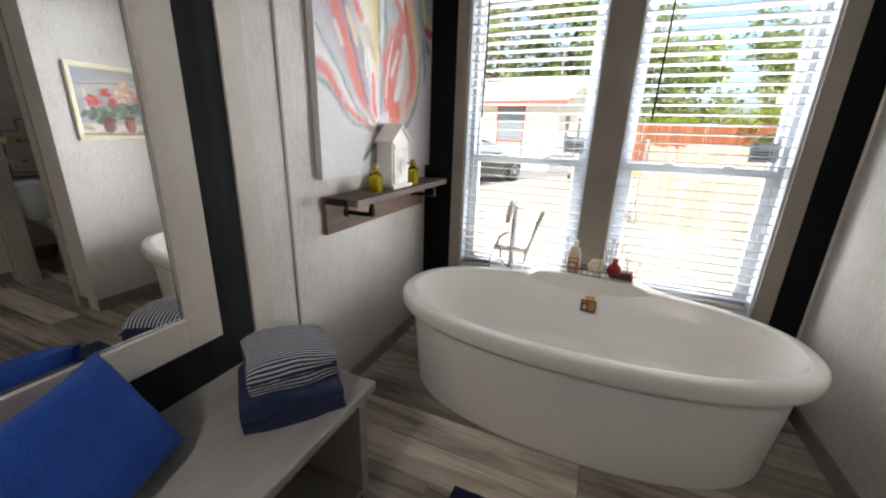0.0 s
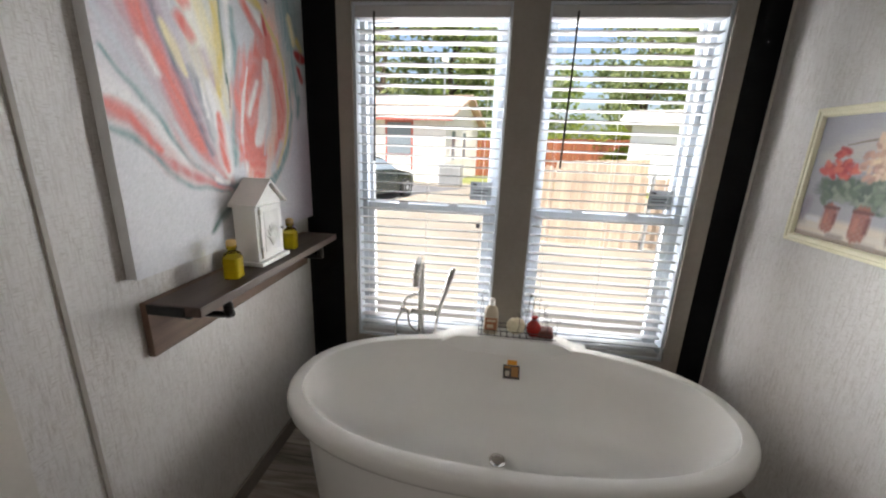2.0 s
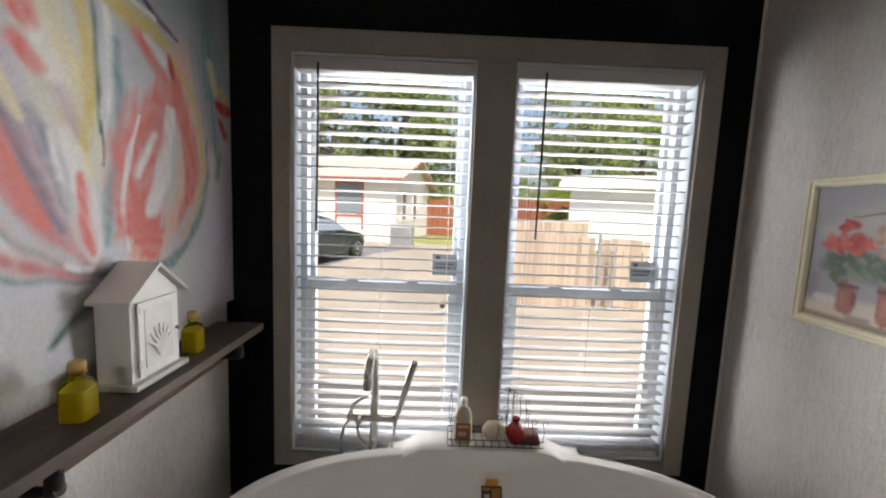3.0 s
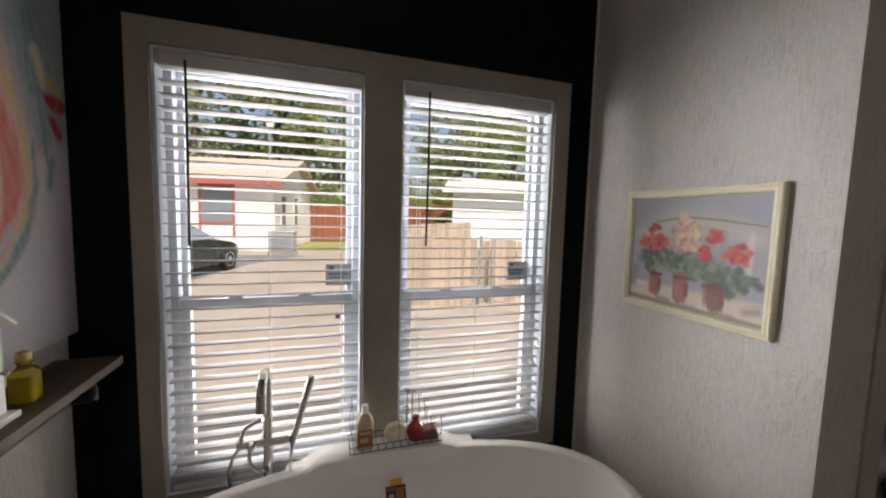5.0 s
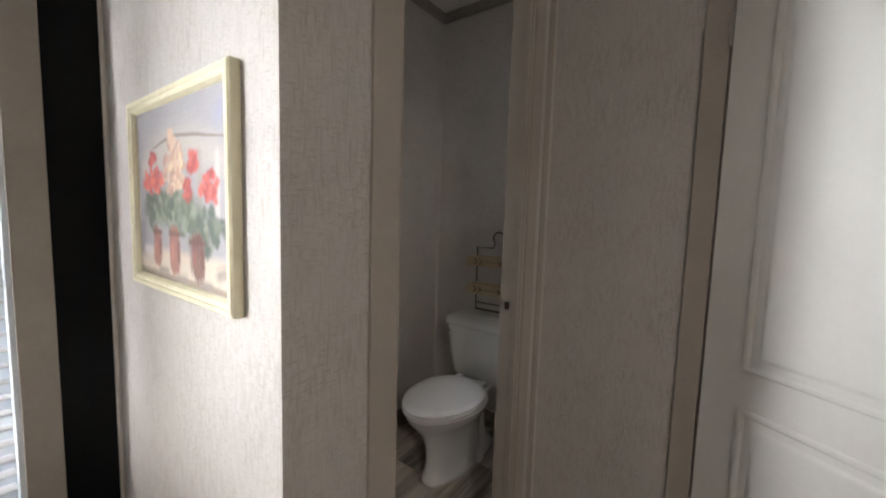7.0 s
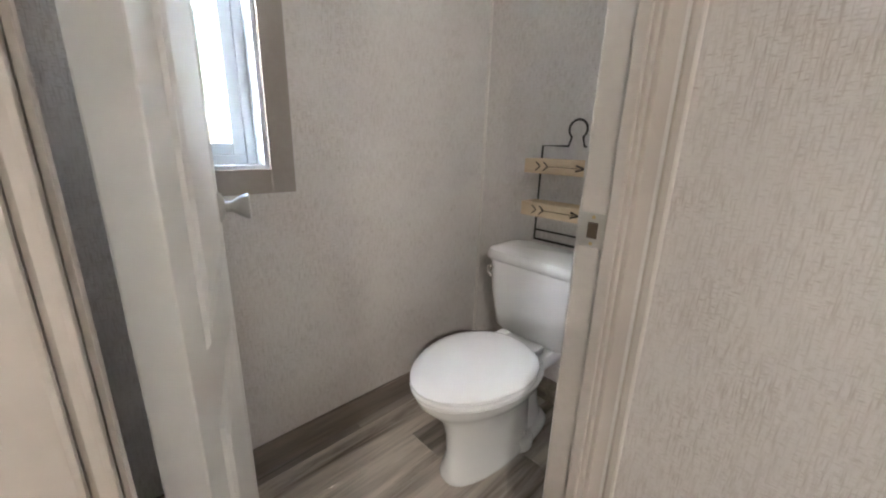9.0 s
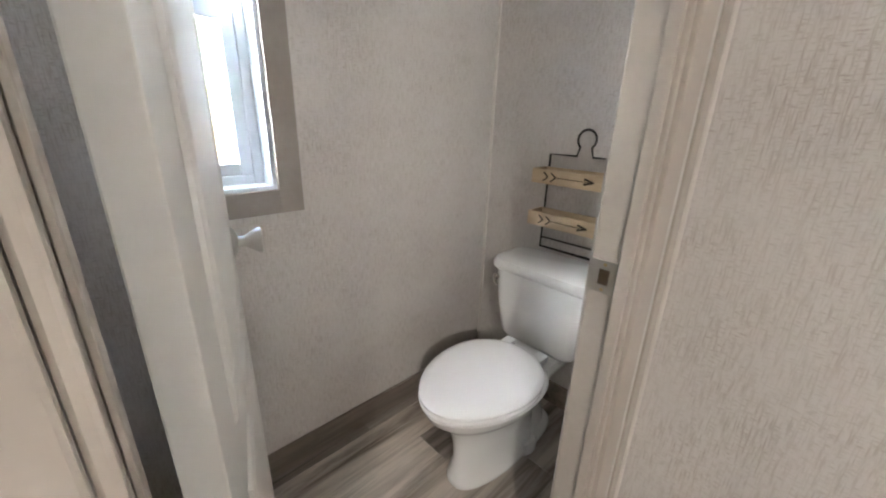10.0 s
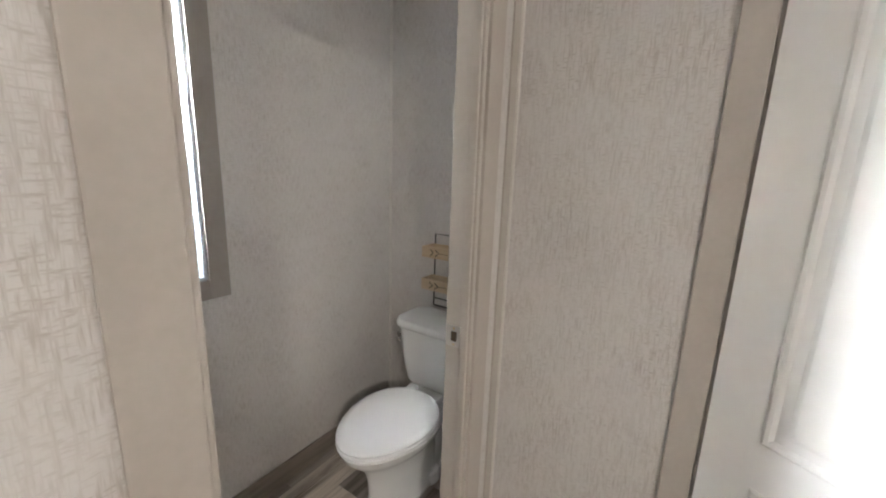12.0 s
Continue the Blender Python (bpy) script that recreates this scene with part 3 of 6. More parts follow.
def deck_profile(y, grow=0.0):
    out = []
    xs = (-0.36, -0.315, -0.285, -0.25, -0.22, -0.10, 0.10, 0.20, 0.235, 0.275, 0.315, 0.36)
    zs = (0.445, 0.452, 0.468, 0.488, 0.494, 0.496, 0.496, 0.492, 0.484, 0.464, 0.450, 0.445)
    for x, z in zip(xs, zs):
        out.append((x, y, z + grow))
    return out + [(0.36, y, 0.40), (-0.36, y, 0.40)]


part("rear_ledge", loft([deck_profile(2.120), deck_profile(2.128, 0.004), deck_profile(2.222, 0.004), deck_profile(2.230)]), ACRYL, tub, "raised white ledge behind the rim", True)
part("drain", lathe([(0.034, 0.104), (0.034, 0.110), (0.026, 0.112), (0.024, 0.1085), (0.006, 0.1085)], 24, (-0.03, 1.835, 0)), CHROME, tub, "chrome drain ring", True)
TAG_O, TAG_K = material("tag_orange", (0.75, 0.33, 0.02), 0.5), material("tag_black", (0.03, 0.022, 0.018), 0.45)
tag_at = pose(0.018, 2.070, 0.378, -32, 0, 0)
tag = thing("warning_label", "orange and black warning label stuck inside the tub", "label", tag_at)
part("orange_band", boxes((-0.020, 0.022, -0.002, 0.0, 0.020, 0.040)), TAG_O, tag)
blackp = part("black_field", boxes((-0.038, 0.034, -0.002, 0.0, -0.040, 0.019)), TAG_K, tag)
part("print_bars", boxes((-0.032, -0.006, -0.003, -0.002, 0.004, 0.014), (-0.002, 0.028, -0.003, -0.002, -0.030, 0.012)), material("tag_brown", (0.30, 0.14, 0.03), 0.5), blackp)
part("mark", boxes((-0.028, -0.010, -0.003, -0.002, -0.028, -0.006)), material("tag_white", (0.45, 0.40, 0.33), 0.5), blackp)

# tub filler
FX, FY = -0.418, 2.205
filler = thing("tub_filler", "chrome floor-standing tub filler with hand shower", "faucet")
part("floor_flange", lathe([(0.036, 0.0), (0.036, 0.008), (0.020, 0.014)], 20, (FX, FY, 0)), CHROME, filler, smooth=True)
part("column", tube([(FX, FY, 0.008), (FX, FY, 0.3), (FX, FY, 0.66)], 0.0165, 16), CHROME, filler, smooth=True)
part("spout", tube(smooth_path([(FX, FY, 0.64), (FX, FY - 0.003, 0.76), (FX, FY - 0.030, 0.822), (FX, FY - 0.085, 0.832), (FX, FY - 0.135, 0.800), (FX, FY - 0.150, 0.742)], 5), 0.0150, 14), CHROME, filler, smooth=True)
body = part("mixer_body", boxes((FX - 0.100, FX + 0.075, FY - 0.018, FY + 0.018, 0.548, 0.578), bevel=0.008, seg=3), CHROME, filler, smooth=True)
part("lever", tube(smooth_path([(FX - 0.085, FY - 0.01, 0.572), (FX - 0.075, FY - 0.02, 0.618), (FX - 0.040, FY - 0.035, 0.650), (FX - 0.010, FY - 0.045, 0.668)]), [0.007] * 18 + [0.009], 10), CHROME, body, smooth=True)
part("knob", lathe([(0.012, 0.0), (0.012, -0.022), (0.009, -0.026)], 14, (FX - 0.05, FY - 0.017, 0.563), "y"), CHROME, body, smooth=True)
part("cradle", tube([(FX + 0.07, FY, 0.563), (FX + 0.085, FY - 0.012, 0.572), (FX + 0.090, FY - 0.018, 0.590)], 0.0095, 10), CHROME, filler, smooth=True)
part("hand_shower", tube([(FX + 0.080, FY - 0.018, 0.545), (FX + 0.095, FY - 0.018, 0.60), (FX + 0.118, FY - 0.020, 0.69), (FX + 0.146, FY - 0.022, 0.785), (FX + 0.148, FY - 0.022, 0.792)],
                         [0.0085, 0.0105, 0.0125, 0.0135, 0.010], 14), CHROME, filler, "slim chrome hand shower wand", True)
part("hose", tube(smooth_path([(FX + 0.080, FY - 0.018, 0.547), (FX + 0.072, FY - 0.02, 0.47), (FX + 0.065, FY - 0.01, 0.36), (FX + 0.01, FY - 0.02, 0.28), (FX - 0.09, FY - 0.01, 0.33),
                               (FX - 0.122, FY - 0.01, 0.44), (FX - 0.110, FY - 0.012, 0.52), (FX - 0.085, FY - 0.01, 0.556)], 6), 0.0060, 8), CHROME, filler, "ribbed chrome shower hose", True)
part("hose_loop", tube(smooth_path([(FX - 0.060, FY - 0.02, 0.548), (FX - 0.050, FY - 0.03, 0.50), (FX - 0.020, FY - 0.03, 0.468), (FX + 0.004, FY - 0.02, 0.466)], 6), 0.0055, 8), CHROME, filler, smooth=True)

# things on the ledge
LZ = 0.5005
soap = thing("lotion_bottle", "clear lotion bottle with a cream cap and amber label", "bottle")
part("bottle", loft([oval(-0.086, 2.165, a, b, LZ + z, 20, 3.0) for a, b, z in ((0.030, 0.017, 0), (0.033, 0.019, 0.006), (0.033, 0.019, 0.10), (0.026, 0.017, 0.125), (0.012, 0.012, 0.140))]),
     speckled("cream_lotion", (0.52, 0.44, 0.32), (0.62, 0.54, 0.42), 8, 0.2, 0, 0), soap, smooth=True)
part("cap", lathe([(0.013, LZ + 0.140), (0.014, LZ + 0.144), (0.013, LZ + 0.166), (0.009, LZ + 0.170)], 16, (-0.086, 2.165, 0)), WHITEP, soap, "cream screw cap", True)
lab_ = part("label", boxes((-0.113, -0.059, 2.1445, 2.1455, LZ + 0.022, LZ + 0.082)), material("amber_label", (0.34, 0.13, 0.05), 0.5), soap, "amber paper label")
part("print_bars", boxes((-0.106, -0.066, 2.1435, 2.1445, LZ + 0.064, LZ + 0.074), (-0.104, -0.075, 2.1435, 2.1445, LZ + 0.034, LZ + 0.050)), material("label_print", (0.62, 0.52, 0.36), 0.6), lab_)

basket = thing("wire_basket", "dark scrolled wire basket on the tub ledge", "basket")
bx0, bx1, by0, by1 = -0.14, 0.205, 2.128, 2.214
for z in (0.006, 0.030):
    part("wire_ring", tube([(bx0, by0, LZ + z), (bx1, by0, LZ + z), (bx1, by1, LZ + z), (bx0, by1, LZ + z), (bx0, by0, LZ + z)], 0.0016, 6), IRON, basket)
for k in range(12):
    x = bx0 + (bx1 - bx0) * (k + 0.5) / 12
    part("wire_rib", tube([(x, by0, LZ + 0.030), (x, by0, LZ + 0.002), (x, by1, LZ + 0.002), (x, by1, LZ + 0.030)], 0.0011, 5), IRON, basket)
random.seed(4)
for k in range(15):
    a = k / 15
    x = 0.03 + 0.17 * a + random.uniform(-0.012, 0.012) if k % 5 else bx0 + 0.01
    y = random.choice((by0, by1))
    h = 0.04 + 0.09 * math.sin(math.pi * min(1, a + 0.1)) + random.uniform(0, 0.03)
    r = random.uniform(0.008, 0.014)
    s = random.choice((-1, 1))
    pts = [(x, y, LZ + 0.030), (x + s * 0.006, y, LZ + 0.030 + h * 0.5), (x, y, LZ + 0.030 + h)]
    for q in range(1, 9):
        t = q / 8 * 1.6 * math.pi
        pts.append((x + s * r * (1 - math.cos(t)) * (1 - q / 14), y, LZ + 0.030 + h + r * math.sin(t) * (1 - q / 14)))
    part("scroll_wire", tube(smooth_path(pts, 3), 0.0010, 5), IRON, basket)
loof = bmesh.new()
bmesh.ops.create_icosphere(loof, subdivisions=4, radius=1)
for v in loof.verts:
    d = v.co.normalized()
    k = 1 + 0.10 * noise.noise(d * 3.5) + 0.09 * noise.noise(d * 9)
    v.co = Vector((0.028 + d.x * 0.043 * k, 2.160 + d.y * 0.024 * k, LZ + 0.047 + d.z * 0.040 * k))
solid("bath_pouf", loof, speckled("cream_netting", (0.62, 0.54, 0.38), (0.74, 0.67, 0.50), 60, 0.9, 0, 0.8), "cream mesh bath pouf in the basket", "sponge", smooth=True)
redb = thing("red_bottle", "small round red glass bottle with a narrow neck", "bottle")
part("flask", lathe([(0.018, LZ + 0.004), (0.030, LZ + 0.020), (0.034, LZ + 0.040), (0.028, LZ + 0.062), (0.014, LZ + 0.078), (0.010, LZ + 0.088), (0.016, LZ + 0.096), (0.013, LZ + 0.100)], 20, (0.108, 2.165, 0)),
     material("red_glass", (0.30, 0.018, 0.014), 0.15), redb, smooth=True)
part("ribbon", lathe([(0.0125, LZ + 0.080), (0.0135, LZ + 0.084), (0.0125, LZ + 0.088)], 16, (0.108, 2.165, 0)), material("red_ribbon", (0.22, 0.01, 0.01), 0.6), redb)
rb = boxes((0.085, 0.196, 2.140, 2.200, LZ + 0.004, LZ + 0.042), bevel=0.012, seg=3)
for v in rb.verts:
    v.co += 0.006 * noise.noise_vector(v.co * 30)
solid("potpourri_bag", rb, speckled("dark_red_leaves", (0.07, 0.010, 0.008), (0.20, 0.035, 0.022), 70, 0.6, 0, 0.9), "dark red potpourri bag in the basket", "potpourri", smooth=True)

# ---- shelf on the left wall ----
SZ = 0.918
shelf = thing("wall_shelf", "weathered wood shelf on iron pipe brackets", "shelf")
part("board", boxes((XL + 0.024, -0.818, 1.345, 2.185, SZ - 0.026, SZ), bevel=0.003), SHELFTOP, shelf)
part("back_board", boxes((XL + 0.001, XL + 0.022, 1.345, 2.185, SZ - 0.150, SZ - 0.001), bevel=0.003), SHELFW, shelf, "stained pine back board with knots")
for y in (1.47, 2.06):
    br = part("bracket", lathe([(0.022, XL + 0.022), (0.022, XL + 0.028), (0.012, XL + 0.034)], 16, (0, y, SZ - 0.078), "x"), IRON, shelf, "black iron pipe bracket", True)
    part("pipe", tube(smooth_path([(XL + 0.026, y, SZ - 0.078), (XL + 0.10, y, SZ - 0.078), (XL + 0.135, y, SZ - 0.075), (XL + 0.145, y, SZ - 0.060), (XL + 0.145, y, SZ - 0.028)], 5), 0.0095, 12), IRON, br, smooth=True)
    part("elbow", lathe([(0.0125, -0.014), (0.0135, 0.0), (0.0125, 0.014)], 12, (XL + 0.145, y, SZ - 0.058)), IRON, br, smooth=True)
    part("end_cap", tube([(XL + 0.139, y, SZ - 0.075), (XL + 0.154, y, SZ - 0.070)], 0.012, 12), IRON, br, smooth=True)
part("end_strap", boxes((XL + 0.024, -0.86, 1.3405, 1.3445, SZ - 0.027, SZ - 0.001), bevel=0.001), IRON, shelf, "flat black iron end strap")

# little key house
kh = thing("key_cabinet", "small white house-shaped wooden key cabinet on the shelf", "cabinet")
hx0, hx1, hy0, hy1, hz0, hz1 = -0.945, -0.868, 1.672, 1.822, SZ + 0.001, SZ + 0.205
part("base", boxes((hx0 - 0.002, hx1 + 0.018, hy0 - 0.010, hy1 + 0.010, hz0, hz0 + 0.013), bevel=0.002), WHITEP, kh)
part("body", boxes((hx0, hx1, hy0, hy1, hz0 + 0.013, hz1), bevel=0.0015), WHITEP, kh)
ym, za = (hy0 + hy1) / 2, hz1 + 0.062
part("gable", loft([[(x, hy0, hz1), (x, hy1, hz1), (x, ym, za)] for x in (hx0, hx1)]), WHITEP, kh)
for s in (-1, 1):
    ye = ym + s * 0.092
    ze = hz1 - 0.010
    part("roof_board", loft([[(x, ym, za + 0.004), (x, ym, za + 0.013), (x, ye, ze + 0.009), (x, ye, ze)] for x in (hx0 - 0.002, hx1 + 0.016)]), WHITEP, kh)
kd = part("door", boxes((hx1, hx1 + 0.008, hy0 + 0.014, hy1 - 0.014, hz0 + 0.022, hz1 - 0.010), bevel=0.0015), WHITEP, kh)
part("door_field", boxes((hx1 + 0.008, hx1 + 0.0095, hy0 + 0.030, hy1 - 0.034, hz0 + 0.040, hz1 - 0.028), bevel=0.0006), speckled("aged_white", (0.62, 0.60, 0.56), (0.74, 0.72, 0.68), 18, 0.6), kd)
part("knob", lathe([(0.003, hx1 + 0.008), (0.006, hx1 + 0.016), (0.003, hx1 + 0.020)], 10, (0, hy1 - 0.020, hz0 + 0.105), "x"), NICKEL, kd, smooth=True)
for z in (hz0 + 0.045, hz1 - 0.035):
    part("hinge", boxes((hx1 + 0.004, hx1 + 0.0095, hy0 + 0.010, hy0 + 0.018, z, z + 0.016)), NICKEL, kd)
for k in range(7):
    a = radians(-70 + 140 * k / 6)
    y0, z0 = ym - 0.003, hz0 + 0.072
    y1, z1 = y0 + 0.040 * math.sin(a), z0 + 0.052 * math.cos(a) + 0.01
    part("carved_leaf", tube([(hx1 + 0.0095, y0, z0 - 0.018), (hx1 + 0.012, (y0 + y1) / 2, (z0 + z1) / 2), (hx1 + 0.010, y1, z1)], [0.002, 0.0052, 0.0015], 8), WHITEP, kd, smooth=True)


def oil_bottle(y, x):
    b = thing("oil_bottle", "square yellow glass bottle with a cork stopper", "bottle", pose(x, y, SZ + 0.001, 0, 0, 8), group="yellow bottles on the shelf")
    part("glass", loft([oval(0, 0, a * 0.86, a * 0.86, z * 1.04, 24, p) for a, z, p in ((0.024, 0, 5), (0.027, 0.004, 5), (0.027, 0.062, 5), (0.022, 0.074, 3.5), (0.0135, 0.080, 2), (0.0135, 0.086, 2), (0.017, 0.088, 2), (0.017, 0.096, 2))]), OIL, b, smooth=True)
    part("liquid", loft([oval(0, 0, 0.0205, 0.0205, z, 24, 5) for z in (0.003, 0.062)]), material("yellow_oil", (0.66, 0.58, 0.10), 0.3), b, "opaque yellow bath oil", True)
    part("stopper", lathe([(0.0115, 0.094), (0.0125, 0.098), (0.0145, 0.106), (0.0125, 0.115), (0.006, 0.118)], 16), CORK, b, smooth=True)


oil_bottle(1.560, -0.878)
oil_bottle(1.905, -0.885)


# ---- painted canvases ----
def painted(name, w, h, nu, nv, ground, strokes, seed, grain=0.03, warp=1.0, streak=0.0):
    """Colours for a grid of nu by nv points over a canvas w by h, laid on stroke by stroke."""
    rng = np.random.default_rng(seed)
    U, V = np.meshgrid(np.linspace(0, 1, nu), np.linspace(0, 1, nv))
    img = ground(U, V)
    asp = h / w
    wob = np.zeros_like(U)
    for f in (3, 7, 15, 31):
        ph = rng.uniform(0, 6.28, 4)
        wob += (np.sin(U * f * 2.1 + V * f * 1.3 + ph[0]) * np.cos(V * f * 1.7 - U * f * 0.9 + ph[1])) / f
    U0, V0 = U, V
    for pts, width, col, soft in strokes:
        p1, p2, p3 = rng.uniform(0, 6.28, 3)
        U = U0 + warp * (0.010 * np.sin(V0 * 9 + p1) + 0.006 * np.sin(V0 * 23 + U0 * 11 + p2) + 0.003 * np.sin(V0 * 61 - U0 * 40 + p3))
        V = V0 + warp * (0.008 * np.sin(U0 * 11 + p2) + 0.005 * np.sin(U0 * 29 - V0 * 13 + p1) + 0.003 * np.sin(U0 * 70 + V0 * 31 + p2))
        P = [Vector((p[0], p[1], 0)) for p in pts]
        line = smooth_path(P, 6) if len(P) > 1 else P
        d = np.full_like(U, 9.0)
        for i in range(max(1, len(line) - 1)):
            a, b = line[i], line[min(i + 1, len(line) - 1)]
            t01 = (i + 0.5) / max(1, len(line) - 1)
            wd = width * (0.35 + 0.65 * math.sin(math.pi * min(1, max(0, 0.08 + 0.84 * t01)))) if len(pts) > 2 else width
            ax, ay, bx, by = a.x, a.y * asp, b.x, b.y * asp
            L = (bx - ax) ** 2 + (by - ay) ** 2 + 1e-9
            t = np.clip(((U - ax) * (bx - ax) + (V * asp - ay) * (by - ay)) / L, 0, 1)
            dd = np.hypot(U - ax - t * (bx - ax), V * asp - ay - t * (by - ay)) / wd
            d = np.minimum(d, dd)
        d = d + wob * 0.45 * warp + 0.16 * warp * np.sin(U * 47 + V * 19 + p1) * np.sin(V * 33 - U * 21 + p3)
        if streak:
            e = line[-1] - line[0]
            n = math.hypot(e.x, e.y) + 1e-6
            cr, al = (V * e.x - U * e.y) / n, (U * e.x + V * e.y) / n
            hair = np.sin(cr * 95 + al * 5 + p1 + 2 * np.sin(al * 9 + p2)) + np.sin(cr * 210 - al * 7 + p3) + np.sin(cr * 39 + al * 3 + p2)
            d = d + streak * 0.22 * hair
        alpha = np.clip((1 - d) / soft, 0, 1)
        fleck = 0.14 * np.sin(U * 90 + V * 37 + wob * 40) if warp > 0.3 else 0.06 * np.sin(U * 150 + p1) * np.sin(V * 130 + p2)
        alpha = (alpha * (0.90 + fleck))[..., None]
        img = img * (1 - alpha) + np.array(col) * alpha
    img = np.clip(img * (1 + grain * rng.standard_normal(U.shape))[..., None], 0, 1)
    return img


def canvas_mesh(name, w, h, img, mat):
    """A flat sheet in the yz plane from (0,0), with its colours."""
    nv, nu = img.shape[:2]
    ys, zs = np.linspace(0, w, nu), np.linspace(0, h, nv)
    Y, Z = np.meshgrid(ys, zs)
    verts = np.stack([np.zeros(Y.size), Y.ravel(), Z.ravel()], 1)
    idx = np.arange(nu * nv).reshape(nv, nu)
    faces = np.stack([idx[:-1, :-1].ravel(), idx[:-1, 1:].ravel(), idx[1:, 1:].ravel(), idx[1:, :-1].ravel()], 1)
    me = bpy.data.meshes.new(name)
    me.from_pydata(verts.tolist(), [], faces.tolist())
    att = me.color_attributes.new("paint", "FLOAT_COLOR", "POINT")
    rgba = np.ones((nu * nv, 4), dtype=np.float32)
    rgba[:, :3] = img.reshape(-1, 3)
    att.data.foreach_set("color", rgba.ravel())
    me.materials.append(mat)
    return me


def paint_mat(name):
    m = material(name, (0.5, 0.5, 0.5), 0.5, 0, 0.3)
    nt, b = nodes_of(m)
    vc = nt.nodes.new("ShaderNodeVertexColor")
    vc.layer_name = "paint"
    nt.links.new(vc.outputs[0], b.inputs["Base Color"])
    bump(nt, b, noise_tex(nt, coords(nt, (1, 60, 260)), 1.0, 4.0), 0.25, 0.001)
    return m


def lin(r, g, b):
    return tuple(((c / 255 + 0.055) / 1.055) ** 2.4 if c > 10 else c / 3294 for c in (r, g, b))


CORAL, ROSE, PEACH = lin(216, 122, 112), lin(200, 134, 130), lin(224, 178, 160)
TEAL, SLATE, MIST = lin(128, 152, 154), lin(112, 118, 130), lin(196, 198, 202)
CREAM, YELLOW, PALE = lin(222, 210, 170), lin(208, 188, 118), lin(226, 222, 220)
MAUVE, RED, PLUM, LEAF = lin(176, 152, 168), lin(190, 62, 60), lin(96, 72, 96), lin(82, 108, 100)


def tulip_ground(U, V):
    g = np.empty((*U.shape, 3))
    low = np.array(lin(206, 204, 206))
    top = np.array(lin(140, 152, 158))
    k = np.clip((V - 0.45) / 0.5, 0, 1)[..., None]
    g[:] = low * (1 - k) + top * k
    side = np.clip((U - 0.72) / 0.28, 0, 1)[..., None] * np.clip((0.6 - V) / 0.4, 0, 1)[..., None]
    return g * (1 - side) + np.array(lin(196, 182, 194)) * side


